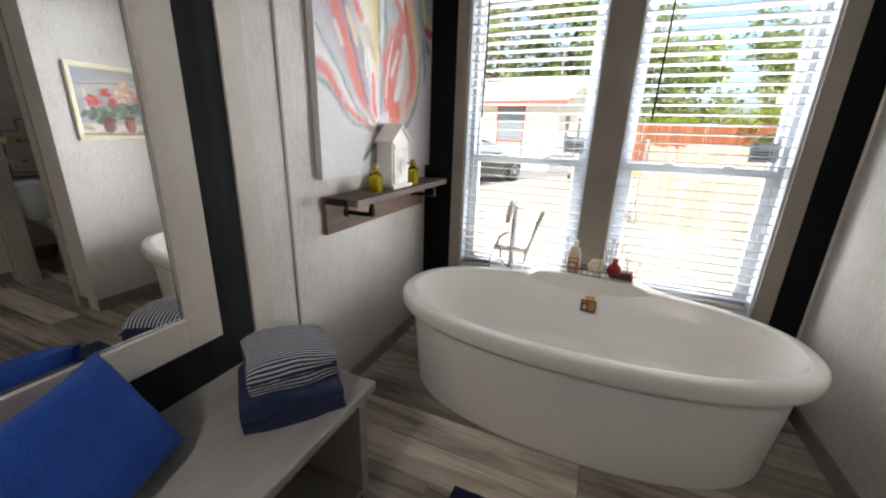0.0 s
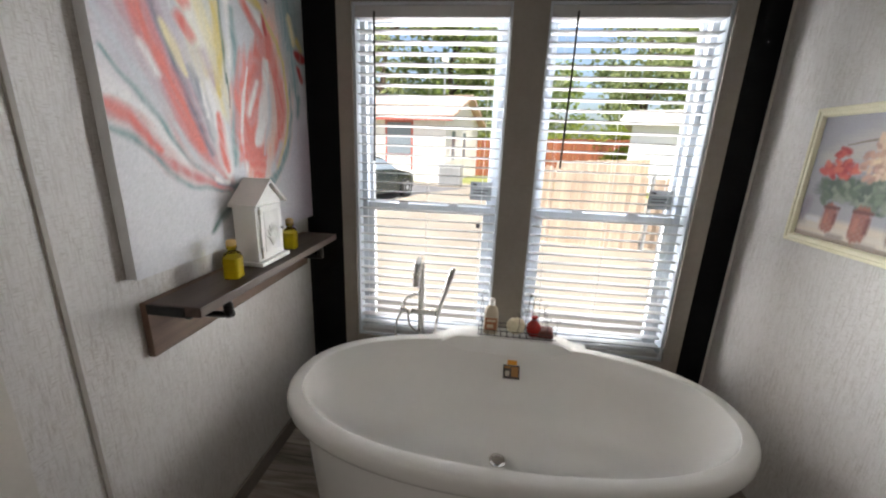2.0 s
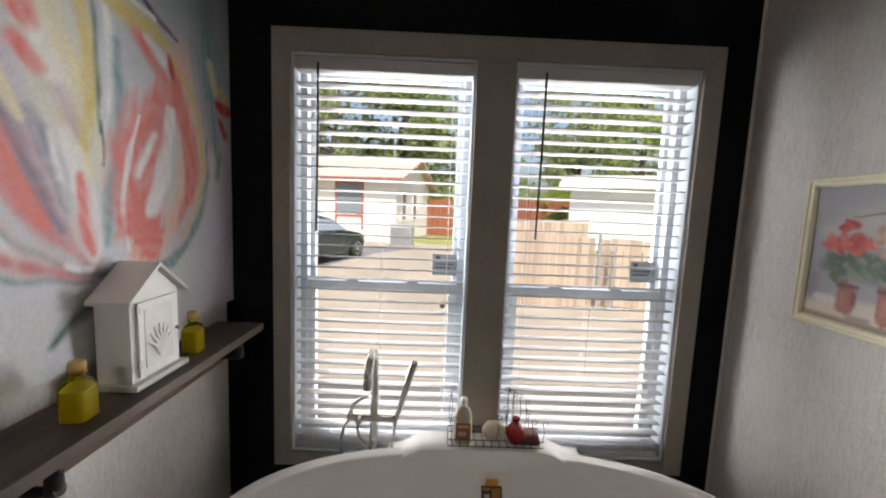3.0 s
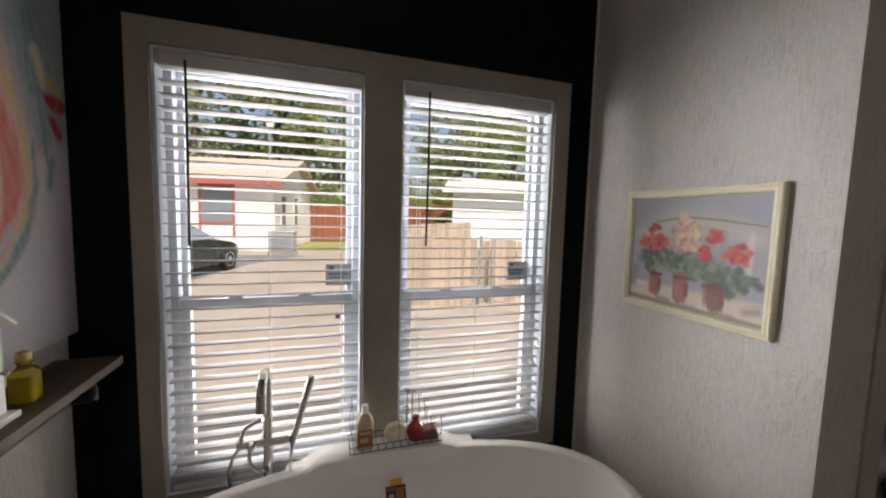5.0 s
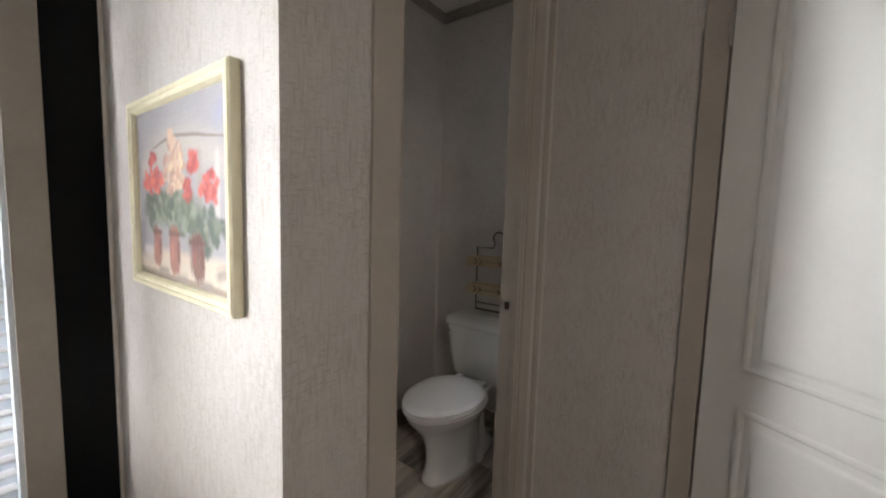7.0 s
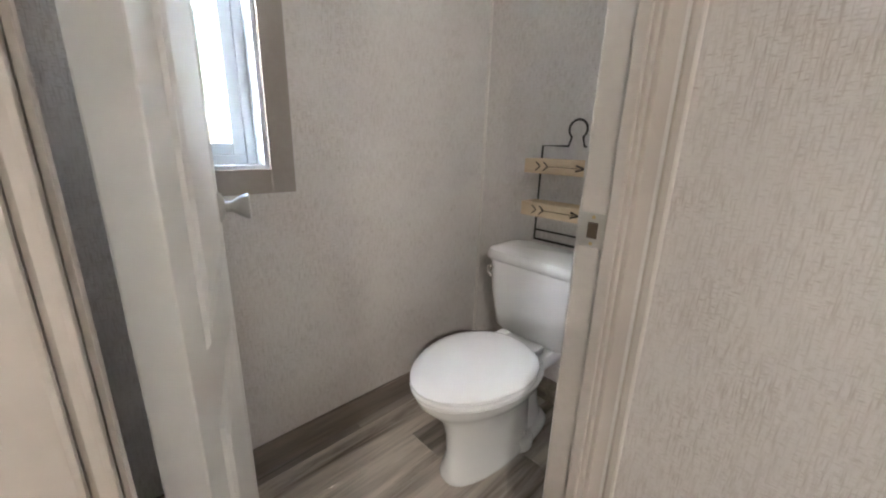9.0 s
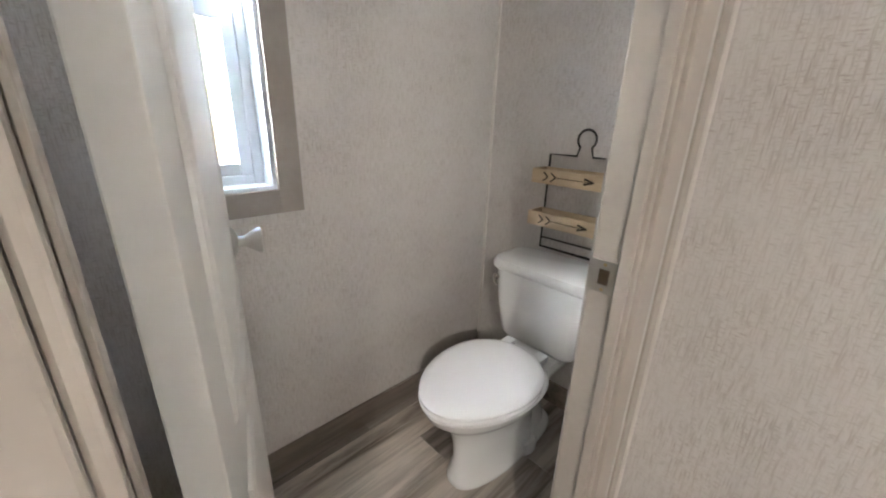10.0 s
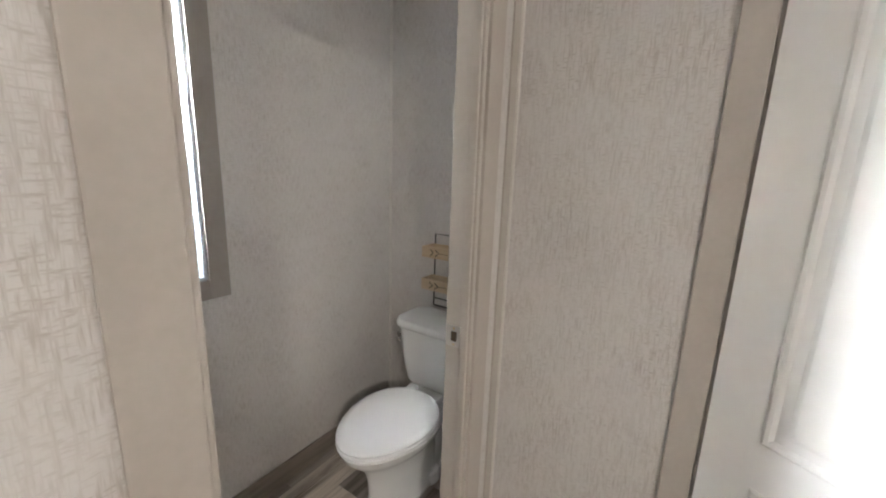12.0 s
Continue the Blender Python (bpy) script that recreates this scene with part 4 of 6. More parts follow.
TULIP = [
    # the hollow of the flower and the washes behind the petals
    ([(0.02, 0.86), (0.10, 0.62), (0.20, 0.42), (0.34, 0.26)], 0.15, MAUVE, 0.9), ([(0.30, 0.80), (0.42, 0.56), (0.47, 0.34), (0.47, 0.20)], 0.17, MIST, 0.9),
    ([(0.78, 0.62), (0.84, 0.46), (0.78, 0.30), (0.60, 0.20)], 0.13, PEACH, 0.9), ([(0.92, 0.80), (0.95, 0.62), (0.96, 0.46)], 0.10, TEAL, 1.0),
    # the low petal that curls out to the side
    ([(-0.06, 0.40), (0.06, 0.335), (0.20, 0.245), (0.42, 0.175)], 0.055, PALE, 0.8), ([(-0.06, 0.335), (0.07, 0.290), (0.20, 0.210), (0.40, 0.165)], 0.034, ROSE, 0.7),
    ([(-0.06, 0.350), (0.05, 0.305), (0.14, 0.250)], 0.016, CORAL, 0.7), ([(-0.06, 0.305), (0.07, 0.265), (0.22, 0.180), (0.42, 0.150)], 0.014, TEAL, 0.8),
    ([(0.02, 0.42), (0.14, 0.33), (0.27, 0.22), (0.42, 0.165)], 0.012, TEAL, 0.9), ([(0.00, 0.50), (0.10, 0.40), (0.24, 0.27)], 0.030, MIST, 1.0),
    # the long coral petal
    ([(0.02, 0.74), (0.13, 0.52), (0.24, 0.36), (0.31, 0.24), (0.42, 0.165)], 0.062, ROSE, 0.8), ([(0.05, 0.70), (0.13, 0.52), (0.20, 0.41)], 0.032, CORAL, 0.7),
    ([(0.19, 0.43), (0.26, 0.33), (0.30, 0.25)], 0.042, CORAL, 0.7), ([(0.13, 0.44), (0.17, 0.40)], 0.018, PALE, 0.8), ([(0.21, 0.30), (0.29, 0.22), (0.40, 0.165)], 0.022, MIST, 0.8),
    ([(0.10, 0.74), (0.19, 0.52), (0.28, 0.38), (0.36, 0.24)], 0.020, SLATE, 0.9), ([(0.21, 0.495), (0.25, 0.455), (0.285, 0.415)], 0.026, CREAM, 0.6),
    ([(0.29, 0.43), (0.335, 0.355), (0.37, 0.28)], 0.028, SLATE, 0.9), ([(0.345, 0.40), (0.355, 0.33)], 0.012, PALE, 0.7),
    # the tall cream petal in the middle
    ([(0.24, 0.80), (0.33, 0.60), (0.40, 0.46), (0.44, 0.34)], 0.085, CREAM, 0.7), ([(0.27, 0.66), (0.32, 0.55), (0.38, 0.44)], 0.036, PALE, 0.8),
    ([(0.26, 0.64), (0.285, 0.565)], 0.034, CORAL, 0.5), ([(0.285, 0.53), (0.33, 0.495)], 0.024, CORAL, 0.6), ([(0.37, 0.47), (0.41, 0.40)], 0.024, MAUVE, 0.9),
    ([(0.38, 0.78), (0.435, 0.60), (0.445, 0.46), (0.435, 0.38)], 0.028, YELLOW, 0.7), ([(0.455, 0.72), (0.475, 0.56), (0.465, 0.42)], 0.012, LEAF, 0.9),
    ([(0.48, 0.68), (0.515, 0.57), (0.505, 0.46)], 0.020, PALE, 0.7), ([(0.53, 0.60), (0.53, 0.48), (0.50, 0.36), (0.475, 0.22)], 0.030, TEAL, 0.8), ([(0.475, 0.44), (0.470, 0.36)], 0.005, LEAF, 0.6),
    # the small pale petal
    ([(0.375, 0.40), (0.39, 0.31), (0.425, 0.19)], 0.040, PALE, 0.6), ([(0.40, 0.34), (0.405, 0.27), (0.43, 0.20)], 0.024, CORAL, 0.6),
    # the round petal
    ([(0.745, 0.55), (0.65, 0.46), (0.575, 0.36), (0.575, 0.26), (0.61, 0.195)], 0.088, CORAL, 0.45), ([(0.60, 0.47), (0.545, 0.38), (0.525, 0.28), (0.535, 0.20)], 0.010, PALE, 0.7),
    ([(0.69, 0.48), (0.60, 0.39)], 0.030, ROSE, 0.8), ([(0.66, 0.43), (0.585, 0.345)], 0.015, PALE, 0.8), ([(0.57, 0.24), (0.62, 0.24)], 0.055, CORAL, 0.5),
    ([(0.73, 0.50), (0.715, 0.41), (0.665, 0.315), (0.635, 0.275)], 0.034, PALE, 0.5), ([(0.74, 0.44), (0.715, 0.35), (0.665, 0.24)], 0.014, MIST, 0.8),
    # the outer petal
    ([(0.57, 0.66), (0.64, 0.61), (0.71, 0.565)], 0.030, CORAL, 0.6), ([(0.64, 0.64), (0.70, 0.60)], 0.018, PALE, 0.7), ([(0.74, 0.60), (0.81, 0.47), (0.83, 0.37), (0.76, 0.22)], 0.040, CORAL, 0.6),
    ([(0.735, 0.62), (0.745, 0.575)], 0.012, RED, 0.6), ([(0.72, 0.645), (0.84, 0.55), (0.885, 0.44), (0.855, 0.31), (0.76, 0.20)], 0.016, YELLOW, 0.8),
    ([(0.80, 0.27), (0.72, 0.19)], 0.022, MIST, 0.8), ([(0.915, 0.46), (0.905, 0.36), (0.83, 0.23), (0.70, 0.160), (0.52, 0.150)], 0.020, TEAL, 0.7),
    ([(0.46, 0.66), (0.54, 0.655), (0.63, 0.67), (0.70, 0.645)], 0.034, YELLOW, 0.7), ([(0.54, 0.72), (0.64, 0.70), (0.76, 0.67)], 0.012, PLUM, 0.6), ([(0.58, 0.70), (0.68, 0.675)], 0.008, PALE, 0.6),
    # the bud beyond it
    ([(0.95, 0.66), (0.975, 0.60)], 0.022, CREAM, 0.5), ([(1.0, 0.60), (1.03, 0.58)], 0.018, YELLOW, 0.6), ([(0.99, 0.555), (1.05, 0.55)], 0.024, RED, 0.4), ([(1.0, 0.515), (1.03, 0.49)], 0.020, RED, 0.5),
    ([(0.955, 0.60), (0.96, 0.50), (0.985, 0.38)], 0.012, TEAL, 0.8), ([(0.99, 0.42), (0.97, 0.36)], 0.020, TEAL, 0.8),
    # the foot of the flower, stem and leaf
    ([(0.36, 0.170), (0.42, 0.160), (0.50, 0.150)], 0.016, SLATE, 0.7), ([(0.36, 0.185), (0.42, 0.168)], 0.012, PALE, 0.6), ([(0.46, 0.15), (0.475, 0.08), (0.46, 0.0)], 0.024, TEAL, 0.9),
    ([(0.44, 0.115), (0.37, 0.09), (0.32, 0.06)], 0.026, LEAF, 0.8), ([(0.44, 0.06), (0.38, 0.03), (0.30, 0.01)], 0.05, MIST, 1.0),
]
TULIP = [([(u * 0.927, v) for u, v in pts], w * 1.2, c, min(1.0, s * 1.15)) for pts, w, c, s in TULIP]
PW, PH = 0.915, 1.20
tul = thing("canvas_painting", "large unframed canvas painting of a coral tulip", "painting", pose(XL, 1.326, 0.985))
part("stretcher", boxes((0.002, 0.031, 0.0, PW, 0.0, PH), bevel=0.002), speckled("canvas_edge", (0.52, 0.52, 0.52), (0.60, 0.60, 0.60), 12, 0.8), tul, "grey canvas edge")
sheet = new("painted_face", canvas_mesh("painted_face", PW, PH, painted("tulip", PW, PH, 190, 250, tulip_ground, TULIP, 3, 0.04, 0.6, 0.38), paint_mat("tulip_paint")))
sheet.parent, sheet.matrix_basis = tul, pose(0.0318, 0, 0)


def still_ground(U, V):
    g = np.empty((*U.shape, 3))
    g[:] = np.array(lin(160, 157, 163))
    k = np.clip((0.20 - V) / 0.05, 0, 1)[..., None]
    return g * (1 - k) + np.array(lin(205, 192, 176)) * k


GER, GERD, POT, POTD, GREEN, DGREEN = lin(196, 92, 84), lin(168, 70, 68), lin(150, 92, 80), lin(112, 68, 62), lin(112, 122, 108), lin(84, 96, 88)
STILL = [
    ([(0.10, 0.66), (0.5, 0.78), (0.95, 0.66)], 0.16, lin(184, 177, 170), 1.0), ([(0.22, 0.77), (0.50, 0.815), (0.98, 0.755)], 0.012, lin(132, 120, 110), 0.7),
    ([(0.92, 0.86), (0.99, 0.90)], 0.07, lin(150, 154, 176), 1.0), ([(0.74, 0.40), (0.74, 0.70)], 0.03, lin(160, 152, 146), 0.9), ([(0.90, 0.40), (0.90, 0.68)], 0.03, lin(198, 192, 188), 0.9),
    ([(0.0, 0.012), (1.0, 0.012)], 0.030, lin(142, 126, 112), 0.6), ([(0.0, 0.105), (1.0, 0.075)], 0.030, lin(204, 194, 182), 0.7),
    ([(0.03, 0.16), (0.04, 0.30)], 0.06, lin(140, 132, 142), 0.9), ([(0.08, 0.16), (0.15, 0.16)], 0.035, lin(204, 202, 204), 0.8), ([(0.90, 0.10), (0.97, 0.12)], 0.05, lin(150, 136, 128), 0.9),
    ([(0.12, 0.42), (0.5, 0.42), (0.80, 0.34)], 0.13, lin(100, 112, 102), 0.9),
]
dab = random.Random(21)


def dabs(u, v, ru, rv, n, size, colours, soft=0.7):
    """A clump of small brush dabs round (u, v)."""
    for _ in range(n):
        a, r = dab.uniform(0, 6.28), dab.random() ** 0.6
        du, dv = u + ru * r * math.cos(a), v + rv * r * math.sin(a)
        k = size * dab.uniform(0.7, 1.3)
        e = k * 0.6
        b2 = dab.uniform(0, 3.14)
        STILL.append(([(du - e * math.cos(b2), dv - e * math.sin(b2)), (du + e * math.cos(b2), dv + e * math.sin(b2))], k * 1.25, dab.choice(colours), soft))


for u, v in ((0.24, 0.40), (0.46, 0.40), (0.60, 0.36), (0.78, 0.32)):
    dabs(u, v, 0.13, 0.12, 26, 0.026, (GREEN, DGREEN, lin(96, 108, 94), lin(138, 146, 130)))
dabs(0.90, 0.30, 0.09, 0.07, 7, 0.022, (GREEN, DGREEN))
for u, w, z0, z1, c, hi in ((0.24, 0.062, 0.08, 0.27, POT, lin(176, 116, 100)), (0.455, 0.076, 0.06, 0.27, POT, lin(178, 118, 102)), (0.70, 0.088, 0.06, 0.24, POTD, lin(146, 90, 80))):
    STILL += [([(u + 0.03, z0 - 0.03), (u + 0.12, z0 - 0.03)], 0.03, lin(150, 138, 130), 0.9), ([(u, z0 + w * 0.75), (u, z1 - w * 0.35)], w, c, 0.35), ([(u - w * 0.35, z0 + 0.07), (u - w * 0.35, z1 - 0.06)], w * 0.35, hi, 0.9),
              ([(u + w * 0.6, z0 + 0.07), (u + w * 0.6, z1 - 0.05)], w * 0.35, POTD, 0.9), ([(u - w * 0.8, z1 + 0.005), (u + w * 0.8, z1 + 0.005)], 0.02, lin(104, 70, 64), 0.8)]
for u, v, ru, rv, n, cols in ((0.21, 0.58, 0.13, 0.07, 22, (GER, GERD, lin(206, 108, 92))), (0.21, 0.70, 0.045, 0.05, 7, (GER, GERD)), (0.67, 0.66, 0.05, 0.05, 8, (GER, GERD)),
                              (0.61, 0.52, 0.05, 0.045, 8, (GER, GERD)), (0.83, 0.53, 0.09, 0.07, 18, (GER, GERD, lin(204, 100, 92))),
                              (0.47, 0.64, 0.11, 0.15, 40, (lin(206, 176, 152), lin(190, 152, 132), lin(222, 200, 166), lin(172, 136, 122), lin(214, 184, 164))), (0.45, 0.80, 0.03, 0.05, 6, (lin(210, 180, 156),))):
    dabs(u, v, ru, rv, int(n * 1.7), 0.019, cols)
dabs(0.40, 0.40, 0.20, 0.06, 10, 0.016, (DGREEN, lin(120, 132, 116)))
FY0, FY1, FZ0, FZ1 = 1.474, 1.990, 1.055, 1.482
pic = thing("framed_picture", "cream-framed still life of red geraniums in pots", "picture", pose(XR, FY0, FZ0))
fw, fh = FY1 - FY0, FZ1 - FZ0


def moulding(x_in, x_out, prof):
    """A mitred frame from a profile of (inset, depth towards the room)."""
    rings = []
    for i, o in prof:
        rings.append([(-o, i, i), (-o, fw - i, i), (-o, fw - i, fh - i), (-o, i, fh - i)])
    bm = bmesh.new()
    rows = [[bm.verts.new(p) for p in r] for r in rings]
    for a, b in zip(rows, rows[1:]):
        for k in range(4):
            bm.faces.new((a[k], a[(k + 1) % 4], b[(k + 1) % 4], b[k]))
    return bm


part("frame", moulding(0, 0, ((0.0, 0.001), (0.0, 0.018), (0.004, 0.022), (0.010, 0.021), (0.0125, 0.018), (0.015, 0.0195), (0.022, 0.0185), (0.027, 0.012), (0.028, 0.008))), CREAMF, pic)
part("backing", boxes((-0.007, -0.001, 0.010, fw - 0.010, 0.010, fh - 0.010)), FRAMEDARK, pic)
img = painted("still", fw, fh, 230, 190, still_ground, STILL, 5, 0.03, 0.12, 0.25)
sheet = new("painted_face", canvas_mesh("painted_face", fw - 0.054, fh - 0.054, img[:, ::-1], paint_mat("still_paint")))
sheet.parent, sheet.matrix_basis = pic, pose(-0.0085, 0.027, 0.027)

# ---- mirror, bench, cushions, towels ----
my0, my1, mz0, mz1 = 0.13, 0.865, 0.585, 2.02
mx = XL + 0.0065
mir = thing("wall_mirror", "large mirror in a wide flat beige frame", "mirror")
part("frame", boxes((mx, mx + 0.022, my0, my0 + 0.09, mz0, mz1), (mx, mx + 0.022, my1 - 0.09, my1, mz0, mz1), (mx, mx + 0.022, my0 + 0.09, my1 - 0.09, mz0, mz0 + 0.09), (mx, mx + 0.022, my0 + 0.09, my1 - 0.09, mz1 - 0.09, mz1), bevel=0.002), BEIGE, mir)
part("glass", boxes((mx + 0.002, mx + 0.010, my0 + 0.088, my1 - 0.088, mz0 + 0.088, mz1 - 0.088)), MIRROR, mir, "silvered mirror glass")
part("bevel_strip", boxes((mx + 0.010, mx + 0.014, my0 + 0.09, my1 - 0.09, mz0 + 0.09, mz0 + 0.096), (mx + 0.010, mx + 0.014, my1 - 0.096, my1 - 0.09, mz0 + 0.096, mz1 - 0.09)), material("bevel_edge", (0.6, 0.62, 0.63), 0.1, 1.0), mir, "bevelled glass edge")

BX0, BX1, BY0, BY1, BZ = XL + 0.008, -0.545, -0.42, 1.028, 0.45
bench = thing("storage_bench", "whitewashed wooden bench with open cubbies", "bench")
part("top", boxes((BX0, BX1, BY0, BY1, BZ - 0.028, BZ), bevel=0.005), BENCHW, bench)
for y in (BY0 + 0.02, 0.28, BY1 - 0.06):
    part("side_panel", boxes((BX0 + 0.005, BX1 - 0.02, y, y + 0.035, 0.0, BZ - 0.028), bevel=0.003), BENCHW, bench)
part("bottom_shelf", boxes((BX0 + 0.005, BX1 - 0.02, BY0 + 0.055, BY1 - 0.06, 0.06, 0.082), bevel=0.002), BENCHW, bench)
part("back_panel", boxes((BX0 + 0.001, BX0 + 0.005, BY0 + 0.02, BY1 - 0.025, 0.0, BZ - 0.028)), BENCHW, bench)
part("plinth", boxes((BX1 - 0.05, BX1 - 0.03, BY0 + 0.055, BY1 - 0.06, 0.0, 0.06)), BENCHW, bench)


def cushion(at, label):
    n = 22
    bm = bmesh.new()
    rows = {}
    for side in (-1, 1):
        for i in range(n + 1):
            for j in range(n + 1):
                u, v = -1 + 2 * i / n, -1 + 2 * j / n
                edge = (1 - u ** 4) * (1 - v ** 4)
                pull = 1 - 0.10 * (1 - u * u) * (abs(v) ** 3) - 0.10 * (1 - v * v) * (abs(u) ** 3)
                wr = 0.007 * noise.noise(Vector((u * 2.2, v * 2.2, side * 3))) * edge
                z = side * (0.052 * edge ** 0.55 + wr)
                if side == 1 and (i in (0, n) or j in (0, n)):
                    rows[side, i, j] = rows[-1, i, j]
                    continue
                rows[side, i, j] = bm.verts.new((u * 0.14 * (1 - 0.10 * (1 - v * v) * (abs(u) ** 3)), v * 0.14 * (1 - 0.10 * (1 - u * u) * (abs(v) ** 3)), z))
    for side in (-1, 1):
        for i in range(n):
            for j in range(n):
                f = [rows[side, i, j], rows[side, i + 1, j], rows[side, i + 1, j + 1], rows[side, i, j + 1]]
                if len(set(f)) == 4:
                    bm.faces.new(f)
    c = thing("cushion", label, "cushion", at, group="blue cushions on the bench")
    part("cover", bm, BLUE, c, smooth=True)
    return c


cushion(Matrix.Translation((-0.825, 0.480, 0.574)) @ Euler((radians(0), radians(60), radians(20))).to_matrix().to_4x4() @ pose(0, 0, 0, 0, 0, 4), "royal blue square cushion leaning on the mirror wall")
cushion(Matrix.Translation((-0.80, 0.165, 0.574)) @ Euler((radians(0), radians(58), radians(6))).to_matrix().to_4x4() @ pose(0, 0, 0, 0, 0, 6), "royal blue square cushion at the bench's far end")


def towel_pile(at, w, d, layers, lh, mat, name, label, stripes=False):
    """A folded towel: layers wrapped round one rounded front fold."""
    bm = bmesh.new()
    uvl = bm.loops.layers.uv.new("UVMap")
    nx, ny = 26, 18
    H = lh * layers

    def point(u, v):
        # v runs over the front, the top and down the rear
        x = (u - 0.5) * w
        r = 0.022
        L = H - r + d - 2 * r + H - r + math.pi * r
        s = v * L
        if s < H - r:
            y, z = -d / 2, s
        elif s < H - r + math.pi * r / 2:
            a = (s - (H - r)) / r
            y, z = -d / 2 + r - r * math.cos(a), H - r + r * math.sin(a)
        elif s < H - r + math.pi * r / 2 + d - 2 * r:
            y, z = -d / 2 + r + s - (H - r + math.pi * r / 2), H
        elif s < H - r + math.pi * r + d - 2 * r:
            a = (s - (H - r + math.pi * r / 2 + d - 2 * r)) / r
            y, z = d / 2 - r + r * math.sin(a), H - r + r * math.cos(a)
        else:
            y, z = d / 2, H - r - (s - (H - r + math.pi * r + d - 2 * r))
        bulge = 0.006 * noise.noise(Vector((x * 14, y * 14, z * 20 + H * 50)))
        e = abs(2 * u - 1) ** 5
        sag = -0.016 * e * (z / max(H, 1e-3)) - 0.004 * math.sin(u * 5.1 + H * 40) * (z / max(H, 1e-3))
        return Vector((x + 0.008 * noise.noise(Vector((y * 9, z * 16, H * 31))), y * (1 - 0.07 * e) + bulge, max(0.0, z + bulge + sag)))

    ny = 44
    grid = [[bm.verts.new(point(i / nx, j / ny)) for j in range(ny + 1)] for i in range(nx + 1)]
    for i in range(nx):
        for j in range(ny):
            f = bm.faces.new((grid[i][j], grid[i + 1][j], grid[i + 1][j + 1], grid[i][j + 1]))
            for l, (a, b) in zip(f.loops, ((i, j), (i + 1, j), (i + 1, j + 1), (i, j + 1))):
                l[uvl].uv = (b / ny, a / nx)
    for i, s in ((0, -1), (nx, 1)):
        col = grid[i]
        k = ny // 2
        for a in range(k):
            q = list(dict.fromkeys((col[a], col[a + 1], col[ny - a - 1], col[ny - a])))
            bm.faces.new(q if s < 0 else q[::-1])
    t = thing(name, label, "towel", at)
    cover = part("cloth", bm, mat, t, smooth=True)
    fold = bmesh.new()
    for k in range(1, layers):
        z = k * lh
        bm_box(fold, -w / 2 + 0.004, w / 2 - 0.004, -d / 2 - 0.003, -d / 2 + 0.01, z - 0.002, z + 0.002)
    if layers > 1:
        part("fold_edge", fold, mat, t)
    else:
        fold.free()
    return t


towel_pile(pose(-0.722, 0.874, BZ + 0.001, 0, 0, 50), 0.245, 0.235, 2, 0.042, TOWEL, "bath_towel", "folded slate blue bath towel on the bench")
towel_pile(pose(-0.730, 0.886, BZ + 0.086, 0, 0, 53), 0.215, 0.205, 2, 0.038, STRIPES, "striped_towel", "folded navy and white striped towel on top")

rug = bmesh.new()
n = 40
gr = [[rug.verts.new((-0.325 + 0.83 * i / n, 0.66 + 0.505 * j / n, 0.016 + 0.004 * noise.noise(Vector((i * 0.9, j * 0.9, 0))) - (0.012 if i in (0, n) or j in (0, n) else 0))) for j in range(n + 1)] for i in range(n + 1)]
for i in range(n):
    for j in range(n):
        rug.faces.new((gr[i][j], gr[i + 1][j], gr[i + 1][j + 1], gr[i][j + 1]))
border = [gr[i][0] for i in range(n + 1)] + [gr[n][j] for j in range(1, n + 1)] + [gr[i][n] for i in range(n - 1, -1, -1)] + [gr[0][j] for j in range(n - 1, 0, -1)]
lowv = [rug.verts.new((v.co.x, v.co.y, 0.0005)) for v in border]
for k in range(len(border)):
    q = (k + 1) % len(border)
    rug.faces.new((border[k], border[q], lowv[q], lowv[k]))
rug.faces.new(lowv)
solid("bath_mat", rug, NAVY, "navy blue deep-pile bath mat before the tub", "rug", smooth=True)

# ---- toilet ----
TOY = 1.815
toilet = thing("toilet", "white two-piece toilet with closed lid", "toilet")


def egg(x0, x1, half, z, n=40, cy=TOY, power=2.0, skew=0.12):
    """A rounded outline, blunter towards x1."""
    out = []
    for i in range(n):
        t = 2 * math.pi * i / n
        c, s = math.cos(t), math.sin(t)
        x = (x0 + x1) / 2 + (x1 - x0) / 2 * c
        w = half * math.copysign(abs(s) ** (2 / power), s) * (1 + skew * c)
        out.append((x, cy + w, z))
    return out


part("bowl", loft([egg(1.885, 2.31, 0.094, 0.0, power=2.6), egg(1.880, 2.31, 0.098, 0.012, power=2.6), egg(1.883, 2.31, 0.096, 0.026, power=2.5), egg(1.892, 2.31, 0.088, 0.040, power=2.4), egg(1.898, 2.30, 0.086, 0.10), egg(1.892, 2.29, 0.090, 0.17),
                   egg(1.872, 2.28, 0.106, 0.235), egg(1.822, 2.275, 0.140, 0.29), egg(1.785, 2.27, 0.166, 0.33), egg(1.775, 2.27, 0.174, 0.355), egg(1.785, 2.265, 0.168, 0.362)]), CHINA, toilet, "glossy china bowl and pedestal", True)
part("foot", loft([egg(2.06, 2.42, 0.092, 0.0, power=3, skew=0), egg(2.06, 2.42, 0.094, 0.010, power=3, skew=0), egg(2.08, 2.40, 0.088, 0.034, power=3, skew=0), egg(2.10, 2.38, 0.074, 0.046, power=3, skew=0), egg(2.12, 2.36, 0.062, 0.115, power=3, skew=0), egg(2.14, 2.34, 0.058, 0.24, power=3, skew=0)]), CHINA, toilet, smooth=True)
